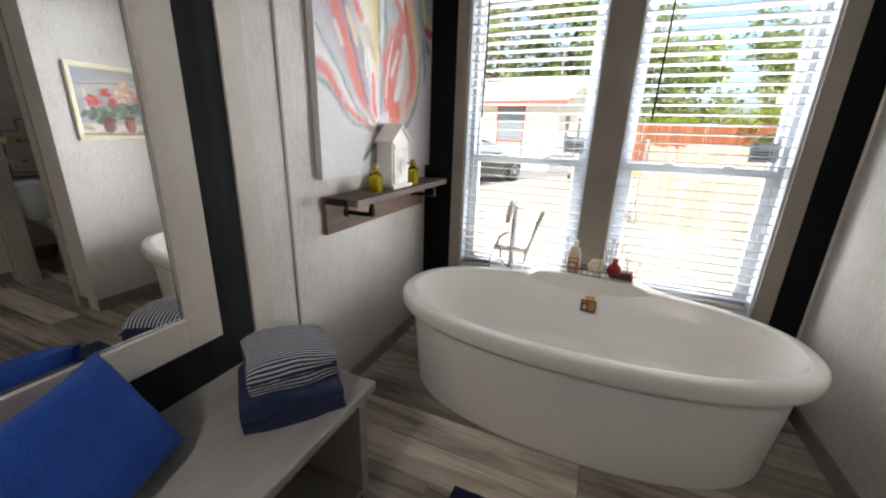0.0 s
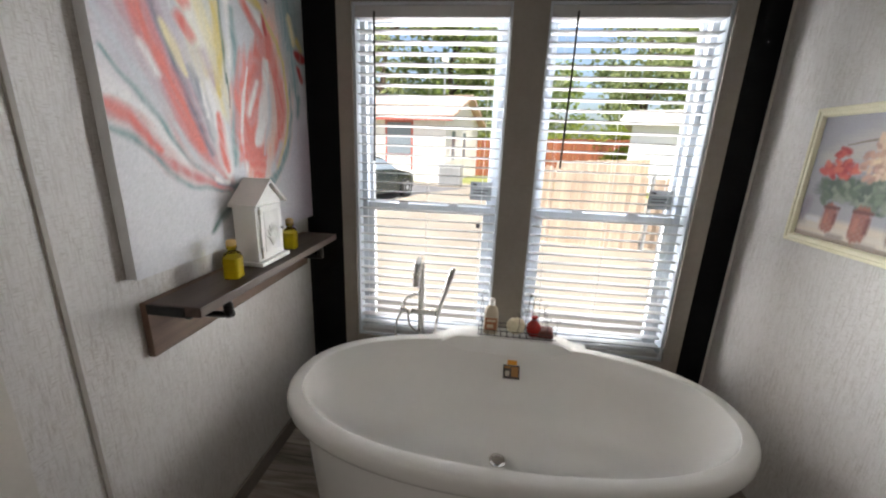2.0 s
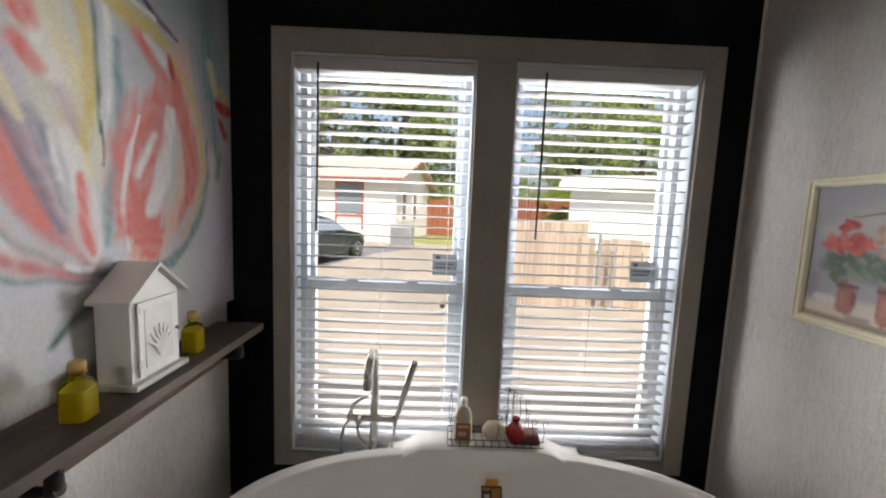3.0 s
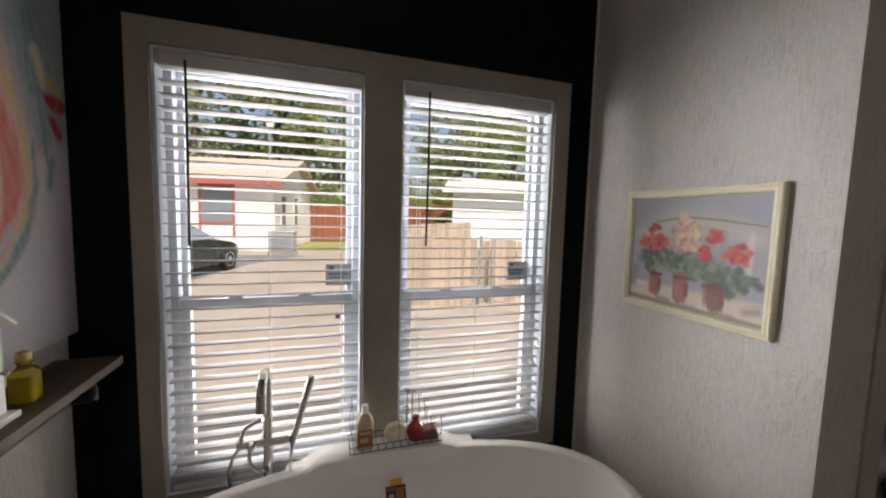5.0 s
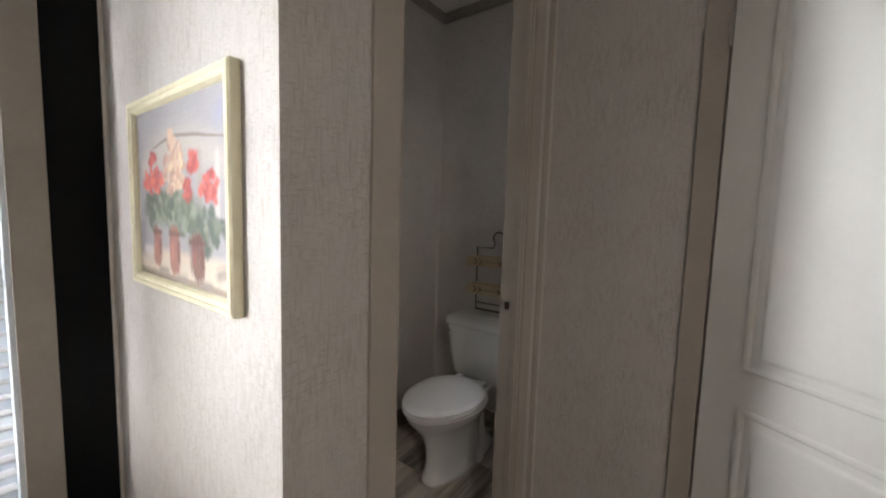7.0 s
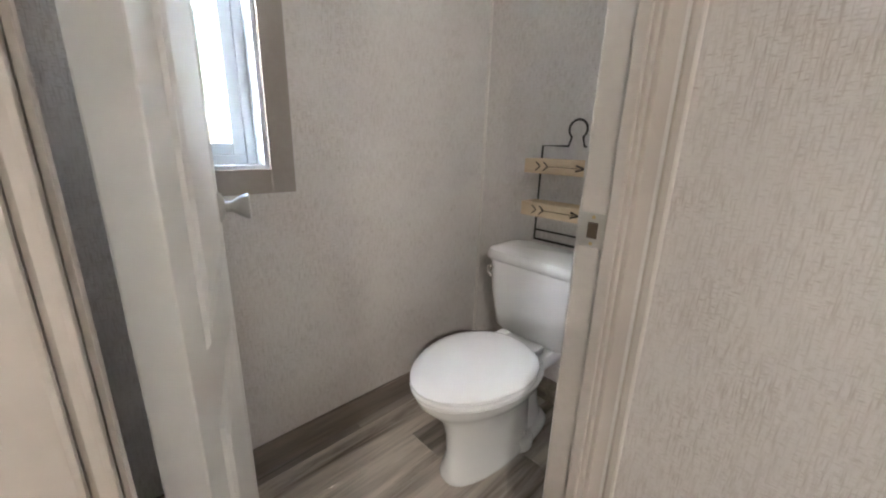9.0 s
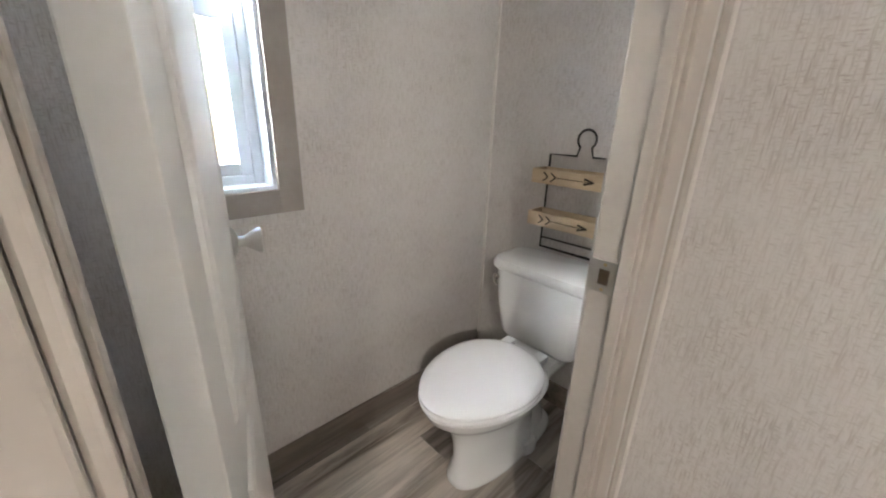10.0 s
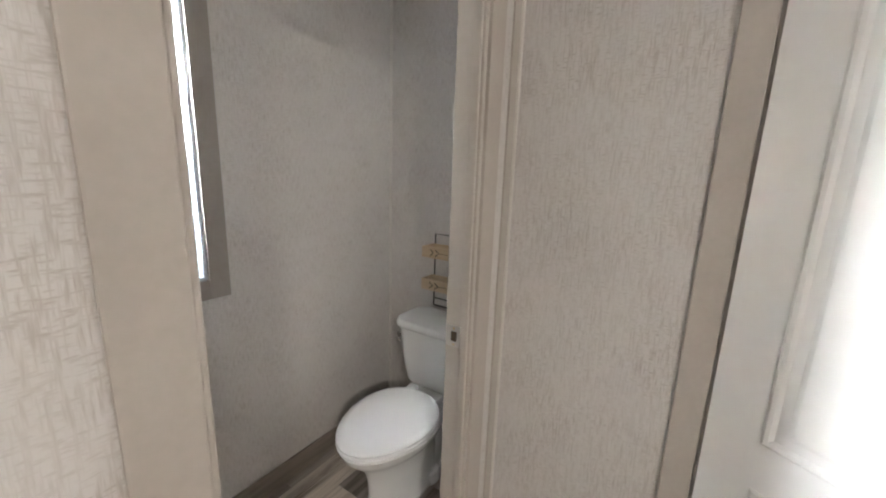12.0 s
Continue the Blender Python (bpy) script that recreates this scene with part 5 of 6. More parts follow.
for s in (-1, 1):
    tab = part("bolt_tab", loft([oval(2.205, TOY + s * 0.074, a, b, z, 20) for a, b, z in ((0.046, 0.034, 0.0), (0.046, 0.034, 0.034), (0.040, 0.028, 0.044), (0.020, 0.014, 0.047))]), CHINA, toilet, "rounded china bolt flange", True)
    part("bolt_cap", lathe([(0.014, 0.044), (0.0135, 0.058), (0.009, 0.066), (0.003, 0.068)], 14, (2.205, TOY + s * 0.074, 0)), CHINA, tab, "china bolt cap", True)
part("seat", loft([egg(1.778, 2.215, 0.170, 0.362), egg(1.768, 2.22, 0.176, 0.367), egg(1.766, 2.22, 0.177, 0.376), egg(1.772, 2.216, 0.173, 0.381)]), SEATPL, toilet, smooth=True)
lid = []
for x0, x1, h, z in ((1.776, 2.222, 0.171, 0.3825), (1.767, 2.225, 0.177, 0.387), (1.767, 2.225, 0.177, 0.394), (1.776, 2.220, 0.171, 0.400), (1.81, 2.205, 0.152, 0.4045), (1.90, 2.13, 0.09, 0.407)):
    lid.append(egg(x0, x1, h, z))
part("lid", loft(lid), SEATPL, toilet, "closed white plastic lid", True)
for s in (-1, 1):
    part("seat_hinge", boxes((2.205, 2.262, TOY + s * 0.07 - 0.02, TOY + s * 0.07 + 0.02, 0.364, 0.392), bevel=0.006), SEATPL, toilet, smooth=True)


def rbox(x0, x1, half, z, r, cy=TOY):
    out = []
    for cx, sy, a0 in ((x1 - r, 1, 0), (x0 + r, 1, 90), (x0 + r, -1, 180), (x1 - r, -1, 270)):
        for k in range(7):
            a = radians(a0 + 15 * k)
            out.append((cx + r * math.cos(a), cy + sy * (half - r) + r * math.sin(a), z))
    return out


part("tank_shelf", loft([rbox(2.16, 2.46, 0.10, 0.30, 0.05), rbox(2.15, 2.47, 0.115, 0.345, 0.05), rbox(2.16, 2.47, 0.11, 0.362, 0.05)]), CHINA, toilet, smooth=True)
tank = part("tank", loft([rbox(2.300, 2.478, 0.150, 0.363, 0.05), rbox(2.292, 2.480, 0.172, 0.380, 0.055), rbox(2.278, 2.482, 0.190, 0.50, 0.055), rbox(2.270, 2.484, 0.200, 0.645, 0.055)]), CHINA, toilet, smooth=True)
part("tank_lid", loft([rbox(2.262, 2.486, 0.206, 0.646, 0.055), rbox(2.256, 2.488, 0.212, 0.654, 0.058), rbox(2.256, 2.488, 0.212, 0.672, 0.058), rbox(2.264, 2.486, 0.205, 0.684, 0.055), rbox(2.29, 2.47, 0.18, 0.690, 0.05)]), CHINA, toilet, smooth=True)
lev = part("flush_lever", lathe([(0.013, 2.270), (0.013, 2.262), (0.008, 2.258)], 14, (0, TOY + 0.172, 0.612), "x"), CHROME, toilet, "chrome flush lever", True)
part("lever_arm", tube([(2.260, TOY + 0.174, 0.612), (2.252, TOY + 0.168, 0.600), (2.250, TOY + 0.150, 0.588)], [0.006, 0.0075, 0.006], 10), CHROME, lev, smooth=True)

# ---- wire rack with two wooden boxes ----
rack = thing("wall_rack", "dark wire wall rack with two pale wooden boxes", "rack")
rx, ry0, ry1, rz0, rz1 = 2.488, 1.676, 1.947, 0.700, 1.066
rc = (ry0 + ry1) / 2
loop = [(rx, ry0, rz0), (rx, ry0, rz1), (rx, rc - 0.030, rz1)]
for k in range(13):
    a = radians(-50 + 280 * k / 12)
    loop.append((rx, rc - 0.034 * math.cos(a), rz1 + 0.058 + 0.034 * math.sin(a)))
loop += [(rx, rc + 0.030, rz1), (rx, ry1, rz1), (rx, ry1, rz0), (rx, ry0, rz0)]
part("wire_frame", tube(loop, 0.0042, 8), IRON, rack, smooth=True)
part("towel_bar", tube([(rx, ry0, rz0 + 0.040), (rx, ry1, rz0 + 0.040)], 0.0036, 8), IRON, rack, smooth=True)
part("towel_bar", tube([(rx - 0.004, ry0, rz0 + 0.004), (rx - 0.004, ry1, rz0 + 0.004)], 0.0036, 8), IRON, rack, smooth=True)
INK = material("burnt_mark", (0.055, 0.042, 0.03), 0.8)
for z in (0.968, 0.811):
    x0, x1, y0, y1, h, t = 2.388, 2.481, ry0 - 0.006, ry1 + 0.008, 0.052, 0.008
    bxp = part("wooden_box", boxes((x0, x0 + t, y0, y1, z, z + h), (x1 - t, x1, y0, y1, z, z + h), (x0 + t, x1 - t, y0, y0 + t, z, z + h), (x0 + t, x1 - t, y1 - t, y1, z, z + h), (x0 + t, x1 - t, y0 + t, y1 - t, z, z + 0.006), bevel=0.001), PALEWOOD, rack, "pale pine box with arrow marks")
    zc = z + h / 2
    bm = bmesh.new()
    for yy in (y1 - 0.066, y1 - 0.096):
        for s in (-1, 1):
            tube([(x0 - 0.0005, yy, zc), (x0 - 0.0005, yy + 0.018, zc + s * 0.015)], 0.0024, 5, bm)
    tube([(x0 - 0.0005, y1 - 0.096, zc), (x0 - 0.0005, y0 + 0.052, zc)], 0.0012, 5, bm)
    for s in (-1, 1):
        tube([(x0 - 0.0005, y0 + 0.048, zc), (x0 - 0.0005, y0 + 0.082, zc + s * 0.009)], [0.002, 0.0045], 5, bm)
    part("arrow_mark", bm, INK, bxp, "burnt arrow marks")

# ---- added fill light on the ceiling, unseen behind the walker ----
lamp = thing("fill_ceiling_light", "added round ceiling light out of view, a warm fill for the room", "ceiling light")
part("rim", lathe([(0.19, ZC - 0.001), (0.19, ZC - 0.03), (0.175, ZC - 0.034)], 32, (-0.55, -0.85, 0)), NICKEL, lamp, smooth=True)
GLOW = bpy.data.materials.new("fill_glow")
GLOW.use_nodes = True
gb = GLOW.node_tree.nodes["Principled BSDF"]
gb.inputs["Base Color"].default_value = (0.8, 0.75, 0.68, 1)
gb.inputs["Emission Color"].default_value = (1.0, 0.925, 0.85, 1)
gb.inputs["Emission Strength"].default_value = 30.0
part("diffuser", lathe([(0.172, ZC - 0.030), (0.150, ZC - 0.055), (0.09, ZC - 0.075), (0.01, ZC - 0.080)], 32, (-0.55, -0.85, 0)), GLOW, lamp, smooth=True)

# ---- outside ----
G = -0.35
GRASS = speckled("dry_lawn", (0.16, 0.19, 0.045), (0.26, 0.27, 0.09), 1.2, 0.95, 0, 0.4)
CONC = speckled("driveway_concrete", (0.26, 0.228, 0.183), (0.34, 0.30, 0.245), 0.7, 0.85, 0, 0.2)
GREYP = speckled("grey_patch", (0.12, 0.12, 0.125), (0.17, 0.17, 0.175), 2.0, 0.9, 0, 0.2)
SIDING = speckled("white_siding", (0.72, 0.71, 0.69), (0.78, 0.77, 0.75), 1.0, 0.6, 0, 0.05)
PALEBLUE = speckled("pale_blue_siding", (0.70, 0.73, 0.78), (0.75, 0.78, 0.82), 1.0, 0.6, 0, 0.05)
REDTRIM = speckled("faded_red_trim", (0.36, 0.09, 0.075), (0.44, 0.13, 0.11), 4.0, 0.6)
ROOFB = speckled("brown_shingle", (0.44, 0.31, 0.25), (0.54, 0.40, 0.33), 3.0, 0.9, 0, 0.4)
ROOFG = speckled("grey_shingle", (0.40, 0.39, 0.36), (0.50, 0.48, 0.45), 3.0, 0.9, 0, 0.4)
GLASSD = material("house_glass", (0.20, 0.24, 0.28), 0.08)
TANWOOD = wood("tan_fence_board", (0.52, 0.42, 0.33), (0.37, 0.29, 0.22), "z", 0.8, 0.5, 0.25)
REDWOOD = wood("red_fence_board", (0.30, 0.105, 0.05), (0.18, 0.06, 0.03), "z", 0.8, 0.5, 0.25)
GALV = speckled("galvanised_steel", (0.42, 0.45, 0.48), (0.52, 0.55, 0.58), 10, 0.45, 0.8, 0.05)
CARP = material("car_paint", (0.045, 0.055, 0.055), 0.15, 0.4)
TYRE = material("tyre_rubber", (0.015, 0.015, 0.015), 0.8)
ACG = speckled("ac_grey", (0.30, 0.31, 0.31), (0.36, 0.37, 0.37), 6, 0.5)
BARK = speckled("bark", (0.07, 0.055, 0.042), (0.14, 0.11, 0.085), 9, 0.95, 0, 0.8)


def leaf_mat(name, a, b):
    m = material(name, a, 0.55, 0, 0.3)
    nt, bs = nodes_of(m)
    geo = nt.nodes.new("ShaderNodeNewGeometry")
    col = ramp(nt, geo.outputs["Random Per Island"], [(0.0, a), (1.0, b)])
    nt.links.new(col, bs.inputs["Base Color"])
    tr = nt.nodes.new("ShaderNodeBsdfTranslucent")
    nt.links.new(col, tr.inputs["Color"])
    mx_ = nt.nodes.new("ShaderNodeMixShader")
    mx_.inputs[0].default_value = 0.5
    out = nt.nodes["Material Output"]
    nt.links.new(bs.outputs[0], mx_.inputs[1])
    nt.links.new(tr.outputs[0], mx_.inputs[2])
    nt.links.new(mx_.outputs[0], out.inputs["Surface"])
    return m


LEAFA = leaf_mat("leaf_green", (0.17, 0.24, 0.075), (0.42, 0.52, 0.19))
LEAFB = leaf_mat("leaf_olive", (0.20, 0.25, 0.11), (0.44, 0.50, 0.25))
LEAFC = leaf_mat("leaf_yellow_green", (0.20, 0.27, 0.04), (0.38, 0.43, 0.09))


def flat(name, corners, z, mat, label, category, thick=0.05):
    bm = loft([[(x, y, z - thick) for x, y in corners], [(x, y, z) for x, y in corners]])
    return solid(name, bm, mat, label, category, kind="structure")


flat("ground", [(-400, -400), (400, -400), (400, 400), (-400, 400)], G - 0.02, GRASS, "dry lawn and open ground", "ground")
flat("road", [(-1.6, 2.6), (9.0, 2.6), (9.0, 15.0), (2.4, 18.6), (-2.0, 19.5), (-9, 17.5), (-9, 2.6)], G, CONC, "sunlit pale concrete driveway", "driveway", 0.03)
flat("pavement", [(-3.4, 11.0), (-2.5, 14.5), (-0.9, 17.0), (-4.5, 17.6), (-7.0, 12.0)], G + 0.004, GREYP, "darker grey patch of driveway beside the car", "pavement", 0.01)


def board_fence(name, p0, p1, z0, z1, pitch, mat, label, lean=0.0, rails=True):
    f = thing(name, label, "fence")
    a, b = Vector((*p0, 0)), Vector((*p1, 0))
    d = (b - a)
    n = max(1, int(d.length / pitch))
    ang = math.degrees(math.atan2(d.y, d.x))
    me = finish("board", boxes((0.002, pitch - 0.002, -0.01, 0.01, 0, z1 - z0), bevel=0.003, seg=1), mat)
    for k in range(n):
        o = new("board", me)
        o.parent = f
        p = a + d * (k / n)
        o.matrix_basis = pose(p.x, p.y, z0 + random.uniform(-0.02, 0.02) + lean * k / n, 0, random.uniform(-0.4, 0.4), ang)
    if rails:
        for z in (z0 + 0.25, z1 - 0.3):
            part("rail", boxes((0, d.length, 0.012, 0.05, z, z + 0.08)), mat, f).matrix_basis = pose(p0[0], p0[1], 0, 0, 0, ang)
    return f


board_fence("fence", (0.67, 7.90), (2.62, 7.45), G, 1.08, 0.062, TANWOOD, "tan wooden slat fence across the driveway", -0.12)
board_fence("fence", (2.80, 7.75), (7.6, 6.9), G, 0.93, 0.11, TANWOOD, "tan wooden fence beyond the gate post", -0.05)
board_fence("fence", (2.0, 13.0), (7.0, 18.6), G, 1.05, 0.13, TANWOOD, "sun-bleached fence along the side yard", 0.1)
board_fence("fence", (-1.0, 25.5), (9.5, 26.5), G, 2.0, 0.14, REDWOOD, "rust-red wooden fence behind the lawn", 0.25)
for x, y, h in ((2.74, 7.62, 0.98), (3.0, 7.60, 0.70), (5.2, 7.3, 0.96), (0.62, 7.95, 1.14)):
    gp = thing("gate_post", "galvanised steel fence post with a cap", "post", group="gate posts")
    part("pipe", tube([(x, y - 0.06, G), (x, y - 0.06, h)], 0.03, 12), GALV, gp, smooth=True)
    part("cap", lathe([(0.034, h), (0.034, h + 0.02), (0.012, h + 0.04)], 12, (x, y - 0.06, 0)), GALV, gp, smooth=True)

# white house with a brown roof
HM = pose(-2.27, 19.0, 0, 0, 0, 168.5)
hs = thing("house", "white single-storey house with faded red trim and brown roof", "house", HM)
HD, HE, HR, HL = -6.6, 2.75, 3.95, 13.0
part("wall", loft([[(x, 0, G), (x, HD, G), (x, HD, HE), (x, HD / 2, HR), (x, 0, HE)] for x in (0, HL)]), SIDING, hs)
for y0, y1, s in ((0.45, HD / 2, 1), (HD - 0.45, HD / 2, -1)):
    z0, z1 = HE - 0.16, HR + 0.04
    part("roof", loft([[(x, y0, z0), (x, y0, z0 + 0.13), (x, y1, z1 + 0.13), (x, y1, z1)] for x in (-0.45, HL)]), ROOFB, hs)
part("fascia", boxes((-0.47, HL, 0.45, 0.49, HE - 0.22, HE)), REDTRIM, hs, "faded red fascia board")
for k in range(9):
    z = G + 0.5 + 0.30 * k
    part("siding_line", boxes((0.0, HL, 0.0, 0.012, z, z + 0.012)), SIDING, hs)
for x0, x1, z0, z1 in ((1.75, 3.05, 0.95, 2.45), (5.2, 6.4, 0.0, 2.3)):
    wn = part("window", boxes((x0, x1, 0.014, 0.03, z0, z1)), GLASSD, hs, "house window in a red frame")
    part("frame", boxes((x0 - 0.1, x0, 0.014, 0.05, z0 - 0.75, z1 + 0.1), (x1, x1 + 0.1, 0.014, 0.05, z0 - 0.75, z1 + 0.1), (x0, x1, 0.014, 0.05, z1, z1 + 0.1), (x0, x1, 0.014, 0.05, z0 - 0.1, z0)), REDTRIM, wn, "faded red window trim")
for y in (-0.9, -3.0):
    wn = part("window", boxes((-0.03, -0.012, y - 0.7, y, 0.75, 2.15)), GLASSD, hs, "narrow end window")
    part("frame", boxes((-0.05, -0.012, y - 0.76, y - 0.7, 0.69, 2.21), (-0.05, -0.012, y, y + 0.06, 0.69, 2.21), (-0.05, -0.012, y - 0.7, y, 2.15, 2.21), (-0.05, -0.012, y - 0.7, y, 0.69, 0.75)), SIDING, wn)

AM = pose(-2.3, 17.2, G, 0, 0, -6)
ac = thing("air_conditioner", "grey outdoor air conditioning unit beside the house", "air conditioner", AM)
part("base", boxes((-0.05, 1.0, -0.05, 0.85, 0.0, 0.06)), CONC, ac)
part("cabinet", boxes((0, 0.95, 0, 0.8, 0.06, 0.92), bevel=0.02), ACG, ac)
for k in range(11):
    part("louvre", boxes((0.06, 0.89, -0.022, -0.002, 0.14 + 0.065 * k, 0.165 + 0.065 * k)), ACG, ac)
part("top_cover", boxes((-0.02, 0.97, -0.02, 0.82, 0.922, 0.96), bevel=0.01), ACG, ac)

# pale blue outbuilding
SM = pose(6.35, 19.6, 0, 0, 0, -22)
sh = thing("outbuilding", "long pale blue-white outbuilding with a grey roof", "building", SM)
part("wall", boxes((0, 14, 0, 6, G, 2.75)), PALEBLUE, sh)
part("roof", loft([[(x, -0.5, 2.72), (x, -0.5, 2.86), (x, 3.2, 3.62), (x, 6.5, 2.86), (x, 6.5, 2.72)] for x in (-0.5, 14.5)]), ROOFG, sh)
part("fascia", boxes((-0.52, 14.5, -0.54, -0.5, 2.66, 2.90)), SIDING, sh, "white fascia board")
for k in range(10):
    z = G + 0.35 + 0.27 * k
    part("siding_line", boxes((0.0, 14.0, -0.012, 0.0, z, z + 0.012)), PALEBLUE, sh)
wn = part("window", boxes((6.0, 7.0, -0.03, -0.014, 0.75, 1.85)), GLASSD, sh, "dark window with a white grid")
part("muntin", boxes((6.32, 6.36, -0.04, -0.03, 0.75, 1.85), (6.64, 6.68, -0.04, -0.03, 0.75, 1.85), (6.0, 6.32, -0.04, -0.03, 1.28, 1.32), (6.36, 6.64, -0.04, -0.03, 1.28, 1.32), (6.68, 7.0, -0.04, -0.03, 1.28, 1.32)), SIDING, wn)
part("lamp", boxes((4.6, 4.75, -0.15, -0.014, 1.95, 2.1), bevel=0.02), GLASSD, sh, "small wall lamp")

# parked car
CM = pose(-4.15, 12.05, G, 0, 0, 71.5)
car = thing("parked_car", "dark grey-green sedan parked on the driveway", "car", CM)
sect = []
for x, zlo, zb, zr, hb, hr in ((-2.30, 0.42, 0.80, 0.80, 0.70, 0.62), (-2.15, 0.28, 0.92, 0.93, 0.84, 0.68), (-1.55, 0.25, 0.98, 1.02, 0.90, 0.62), (-0.95, 0.24, 0.97, 1.36, 0.91, 0.58),
                                (-0.2, 0.24, 0.95, 1.42, 0.91, 0.58), (0.45, 0.24, 0.92, 1.30, 0.91, 0.60), (1.05, 0.24, 0.90, 0.97, 0.90, 0.66), (1.7, 0.26, 0.82, 0.86, 0.87, 0.66), (2.15, 0.30, 0.70, 0.73, 0.76, 0.60), (2.30, 0.40, 0.58, 0.60, 0.62, 0.5)):
    sect.append([(x, -hb * 0.96, zlo), (x, -hb, (zlo + zb) / 2), (x, -hb * 0.97, zb), (x, -hr, zr - 0.02), (x, -hr * 0.7, zr), (x, hr * 0.7, zr), (x, hr, zr - 0.02), (x, hb * 0.97, zb), (x, hb, (zlo + zb) / 2), (x, hb * 0.96, zlo)])
part("body", loft(sect), CARP, car, "dark grey-green painted body", True)
for s in (-1, 1):
    part("side_glass", loft([[(x, s * y, z) for x, y, z in ((-1.35, 0.875, 0.99), (0.85, 0.872, 0.95), (0.40, 0.652, 1.26), (-0.85, 0.645, 1.33))], [(x, s * (y + 0.01), z + 0.004) for x, y, z in ((-1.35, 0.875, 0.99), (0.85, 0.872, 0.95), (0.40, 0.652, 1.26), (-0.85, 0.645, 1.33))]]), GLASSD, car)
    for x in (-1.42, 1.42):
        wh = part("wheel", lathe([(0.20, s * 0.72), (0.32, s * 0.74), (0.335, s * 0.80), (0.32, s * 0.93), (0.22, s * 0.935)], 28, (x, 0, 0.335), "y"), TYRE, car, "black rubber tyre", True)
        part("rim", lathe([(0.215, s * 0.925), (0.21, s * 0.945), (0.16, s * 0.925), (0.05, s * 0.94), (0.01, s * 0.94)], 20, (x, 0, 0.335), "y"), GALV, wh, "alloy rim", True)
    part("headlight", boxes((1.98, 2.16, s * 0.60 - 0.1, s * 0.60 + 0.1, 0.60, 0.70), bevel=0.02), SIDING, car)


# trees
def tree(x, y, h, spread, mat, label, leaves, leaf, low=0.25, seed=1):
    rng = random.Random(seed)
    t = thing("tree", label, "tree", pose(x, y, G))
    top = h * 0.8
    pts = [Vector((0, 0, -0.1))]
    for k in range(1, 7):
        pts.append(Vector((rng.uniform(-0.25, 0.25) * k / 3, rng.uniform(-0.25, 0.25) * k / 3, top * k / 6)))
    bm = tube(pts, [0.028 * h * (1 - 0.13 * k) for k in range(7)], 9)
    tips = []
    for k in range(11):
        a = rng.uniform(0, 6.28)
        z0 = top * rng.uniform(low + 0.05, 0.9)
        i = min(5, int(z0 / top * 6))
        base = pts[i].lerp(pts[i + 1], z0 / top * 6 - i)
        r = spread * rng.uniform(0.5, 0.95) * (1 - 0.45 * abs(z0 / h - 0.5))
        end = base + Vector((math.cos(a) * r, math.sin(a) * r, h * rng.uniform(0.04, 0.2)))
        mid = base.lerp(end, 0.5) + Vector((0, 0, rng.uniform(-0.2, 0.4)))
        tube([base, mid, end], [0.010 * h, 0.006 * h, 0.002 * h], 6, bm)
        tips += [end, mid, base.lerp(end, 0.8)]
    part("trunk", bm, BARK, t, "rough grey-brown trunk and limbs", True)
    tips += [pts[-1] + Vector((0, 0, h * 0.08)), pts[-2]]
    blobs = []
    for p in tips:
        blobs.append((p, spread * rng.uniform(0.22, 0.42)))
    for k in range(16):
        a, z = rng.uniform(0, 6.28), h * rng.uniform(low, 0.98)
        r = spread * math.sqrt(max(0.05, 1 - ((z / h - 0.55) / 0.52) ** 2)) * rng.uniform(0.45, 0.95)
        blobs.append((Vector((math.cos(a) * r, math.sin(a) * r, z)), spread * rng.uniform(0.16, 0.34)))
    vs, fs = [], []
    for k in range(int(leaves * 0.7)):
        c, r = blobs[rng.randrange(len(blobs))]
        d = Vector((rng.gauss(0, 1), rng.gauss(0, 1), rng.gauss(0, 0.8))).normalized() * r * rng.random() ** 0.45
        p = c + d
        s = leaf * rng.uniform(0.5, 1.25)
        u = Vector((rng.gauss(0, 1), rng.gauss(0, 1), rng.gauss(0, 0.6))).normalized()
        w = u.cross(Vector((rng.gauss(0, 1), rng.gauss(0, 1), rng.gauss(0, 1)))).normalized()
        q = u.cross(w) * s * 0.25
        i = len(vs)
        vs += [p - u * s * 0.6, p + w * s * 0.35 + q, p + u * s * 0.6, p - w * s * 0.35 + q]
        fs += [(i, i + 1, i + 2), (i, i + 2, i + 3)]
    me = bpy.data.meshes.new("crown")
    me.from_pydata([tuple(v) for v in vs], [], fs)
    me.materials.append(mat)
    c = new("crown", me)
    c.parent = t
    c["label"] = "loose crown of small leaves"
    return t


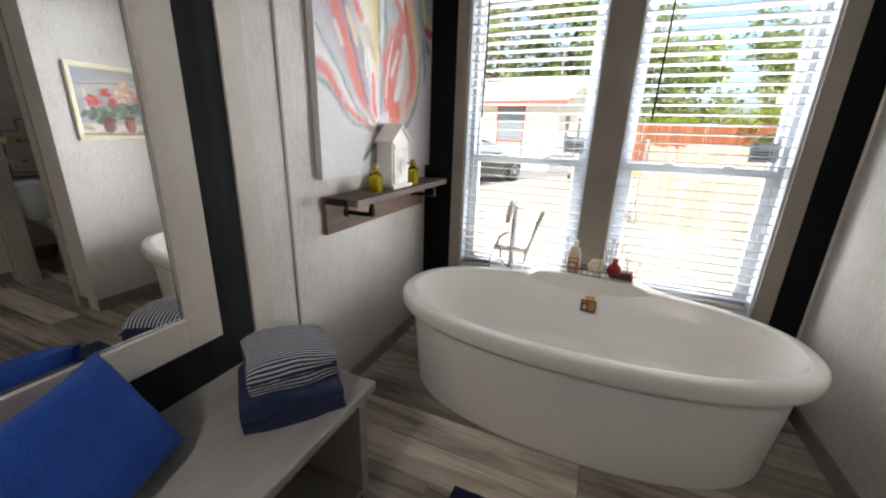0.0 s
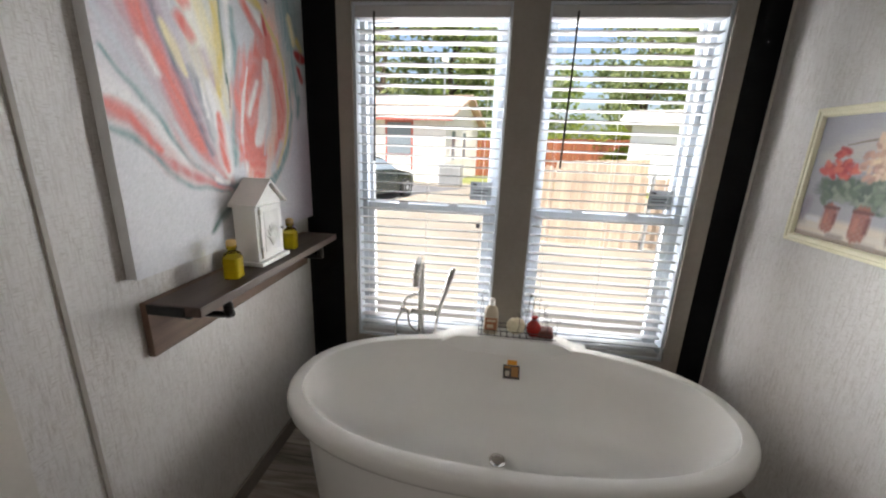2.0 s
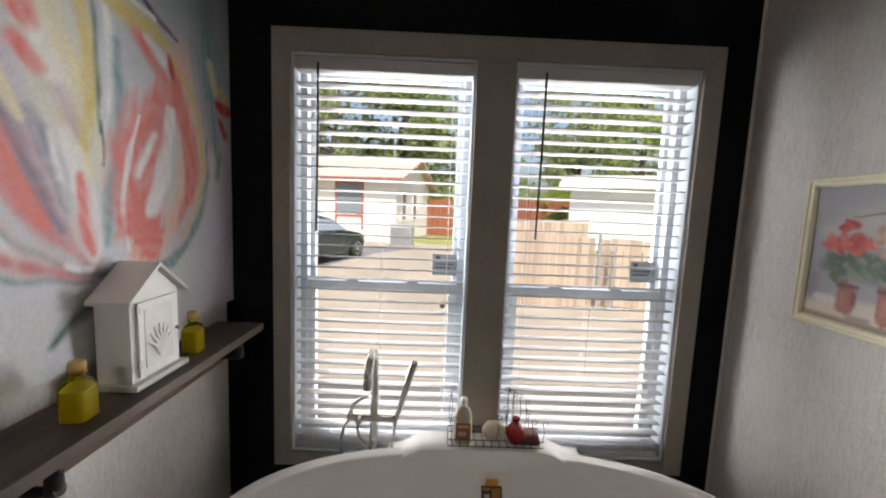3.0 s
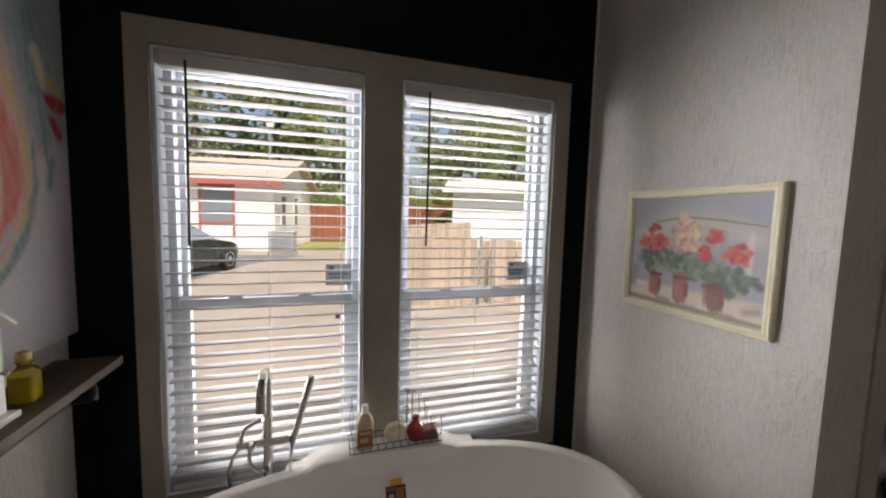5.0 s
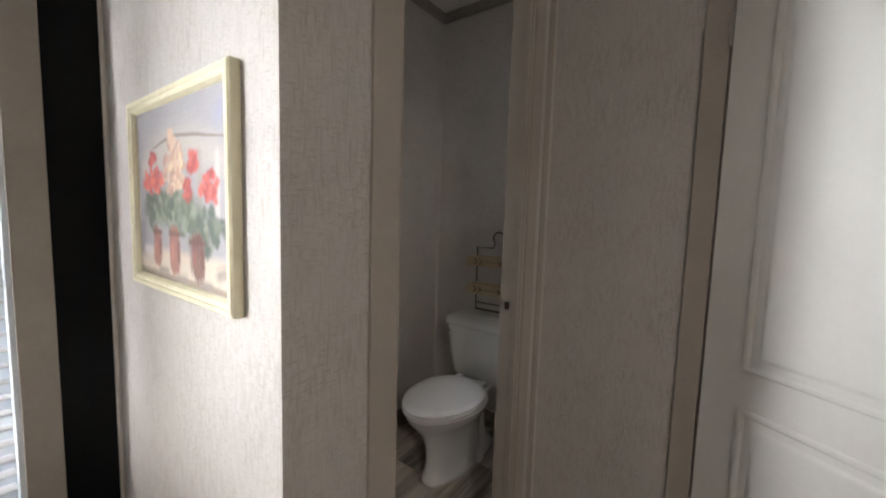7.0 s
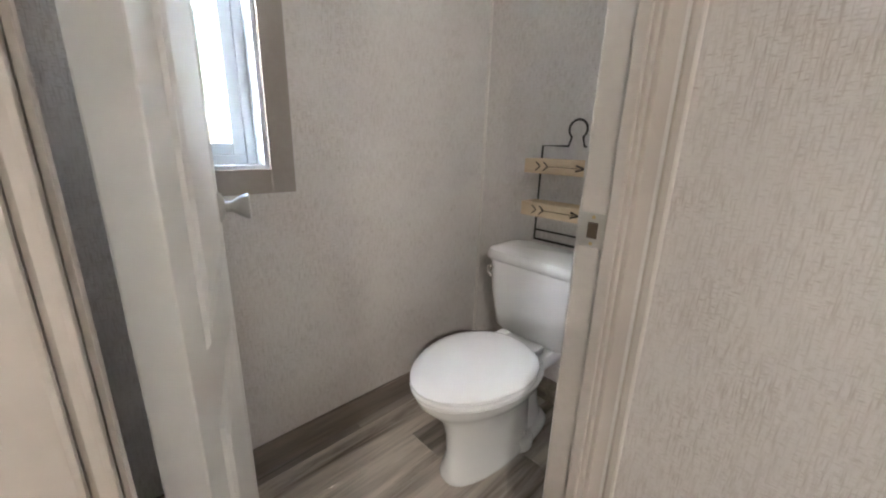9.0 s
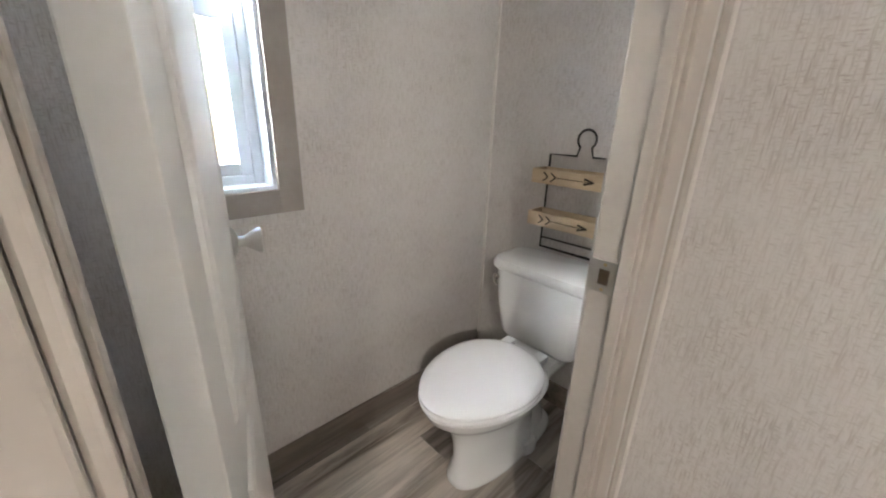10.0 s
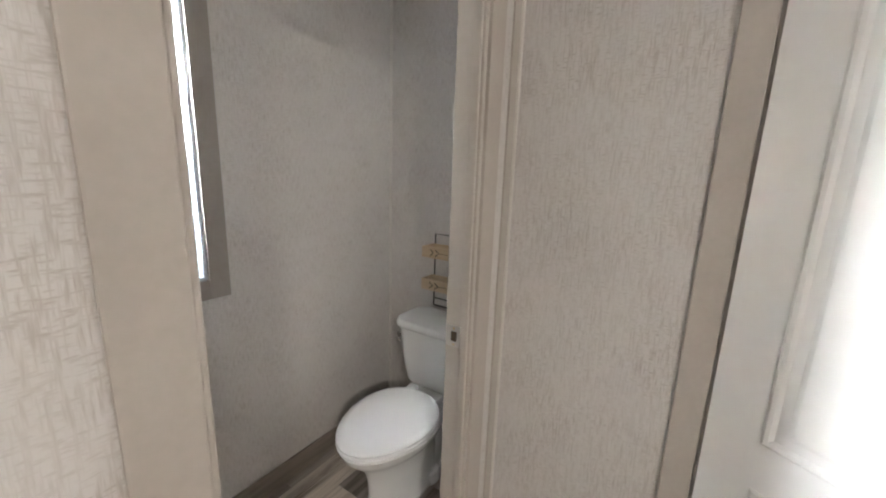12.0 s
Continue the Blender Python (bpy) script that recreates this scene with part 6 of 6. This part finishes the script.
for i, (x, y, h, sp, mat, lab, n, lf, low) in enumerate((
        (-15.0, 33, 15, 6.0, LEAFA, "tall dense green tree behind the white house", 7000, 0.46, 0.12),
        (-8.5, 31, 14, 5.5, LEAFB, "broad olive-green tree behind the white house", 7500, 0.44, 0.12),
        (-3.5, 34, 15, 5.5, LEAFA, "tall shade tree behind the roof", 7500, 0.46, 0.10),
        (1.2, 32, 11.5, 4.0, LEAFB, "grey-green tree behind the red fence", 6000, 0.40, 0.08),
        (4.6, 36, 8.5, 3.6, LEAFA, "smaller green tree behind the red fence", 4500, 0.38, 0.05),
        (12.0, 34, 14.5, 5.0, LEAFB, "tall loose-crowned tree behind the outbuilding", 5200, 0.42, 0.20),
        (18.5, 36, 16, 6.0, LEAFA, "large green tree behind the outbuilding", 7000, 0.48, 0.15),
        (26, 38, 15, 6.5, LEAFB, "large tree in the far yard", 6000, 0.5, 0.15),
        (-24, 34, 15, 6.5, LEAFA, "large tree beyond the house", 6000, 0.5, 0.1))):
    tree(x, y, h, sp, mat, lab, n, lf, low, 11 + i)
for i, (x, y, h, sp) in enumerate(((6.8, 27.5, 3.4, 2.0), (3.2, 28.3, 3.0, 1.9), (9.6, 28.5, 3.8, 2.2), (0.2, 28.5, 2.8, 1.7), (7.6, 23.2, 2.2, 1.1))):
    tree(x, y, h, sp, LEAFC, "bright yellow-green shrub by the fence", 2600, 0.24, 0.0, 40 + i)
up_ = thing("utility_pole", "slim street light pole behind the house", "pole")
part("pole", tube([(-3.3, 26.5, G), (-3.3, 26.5, 6.6)], 0.06, 10), GALV, up_, smooth=True)
part("lamp_head", boxes((-3.5, -3.1, 26.3, 26.7, 6.6, 6.85), bevel=0.05), SIDING, up_)

# ---- floor planks ----
floor = thing("floor", "grey-brown wood-look vinyl plank floor", "floor", kind="structure")
PL, PWID = 0.92, 0.152
plank_me = {}
random.seed(7)
y = YB
row = 0
while y < YW:
    x = XL - random.uniform(0.05, PL)
    while x < 3.4:
        x0, x1 = max(x, XL), min(x + PL, 3.4)
        y1 = min(y + PWID, YW)
        if x1 - x0 > 0.03 and y1 - y > 0.01:
            key = (round(x1 - x0, 3), round(y1 - y, 3))
            if key not in plank_me:
                plank_me[key] = finish("plank", boxes((0.0006, key[0] - 0.0006, 0.0006, key[1] - 0.0006, -0.005, 0.0), bevel=0.0010, seg=1), PLANK)
            o = new("plank", plank_me[key])
            o.parent = floor
            o.matrix_basis = pose(x0, y, -random.uniform(0, 0.0003))
        x += PL
    y += PWID
    row += 1
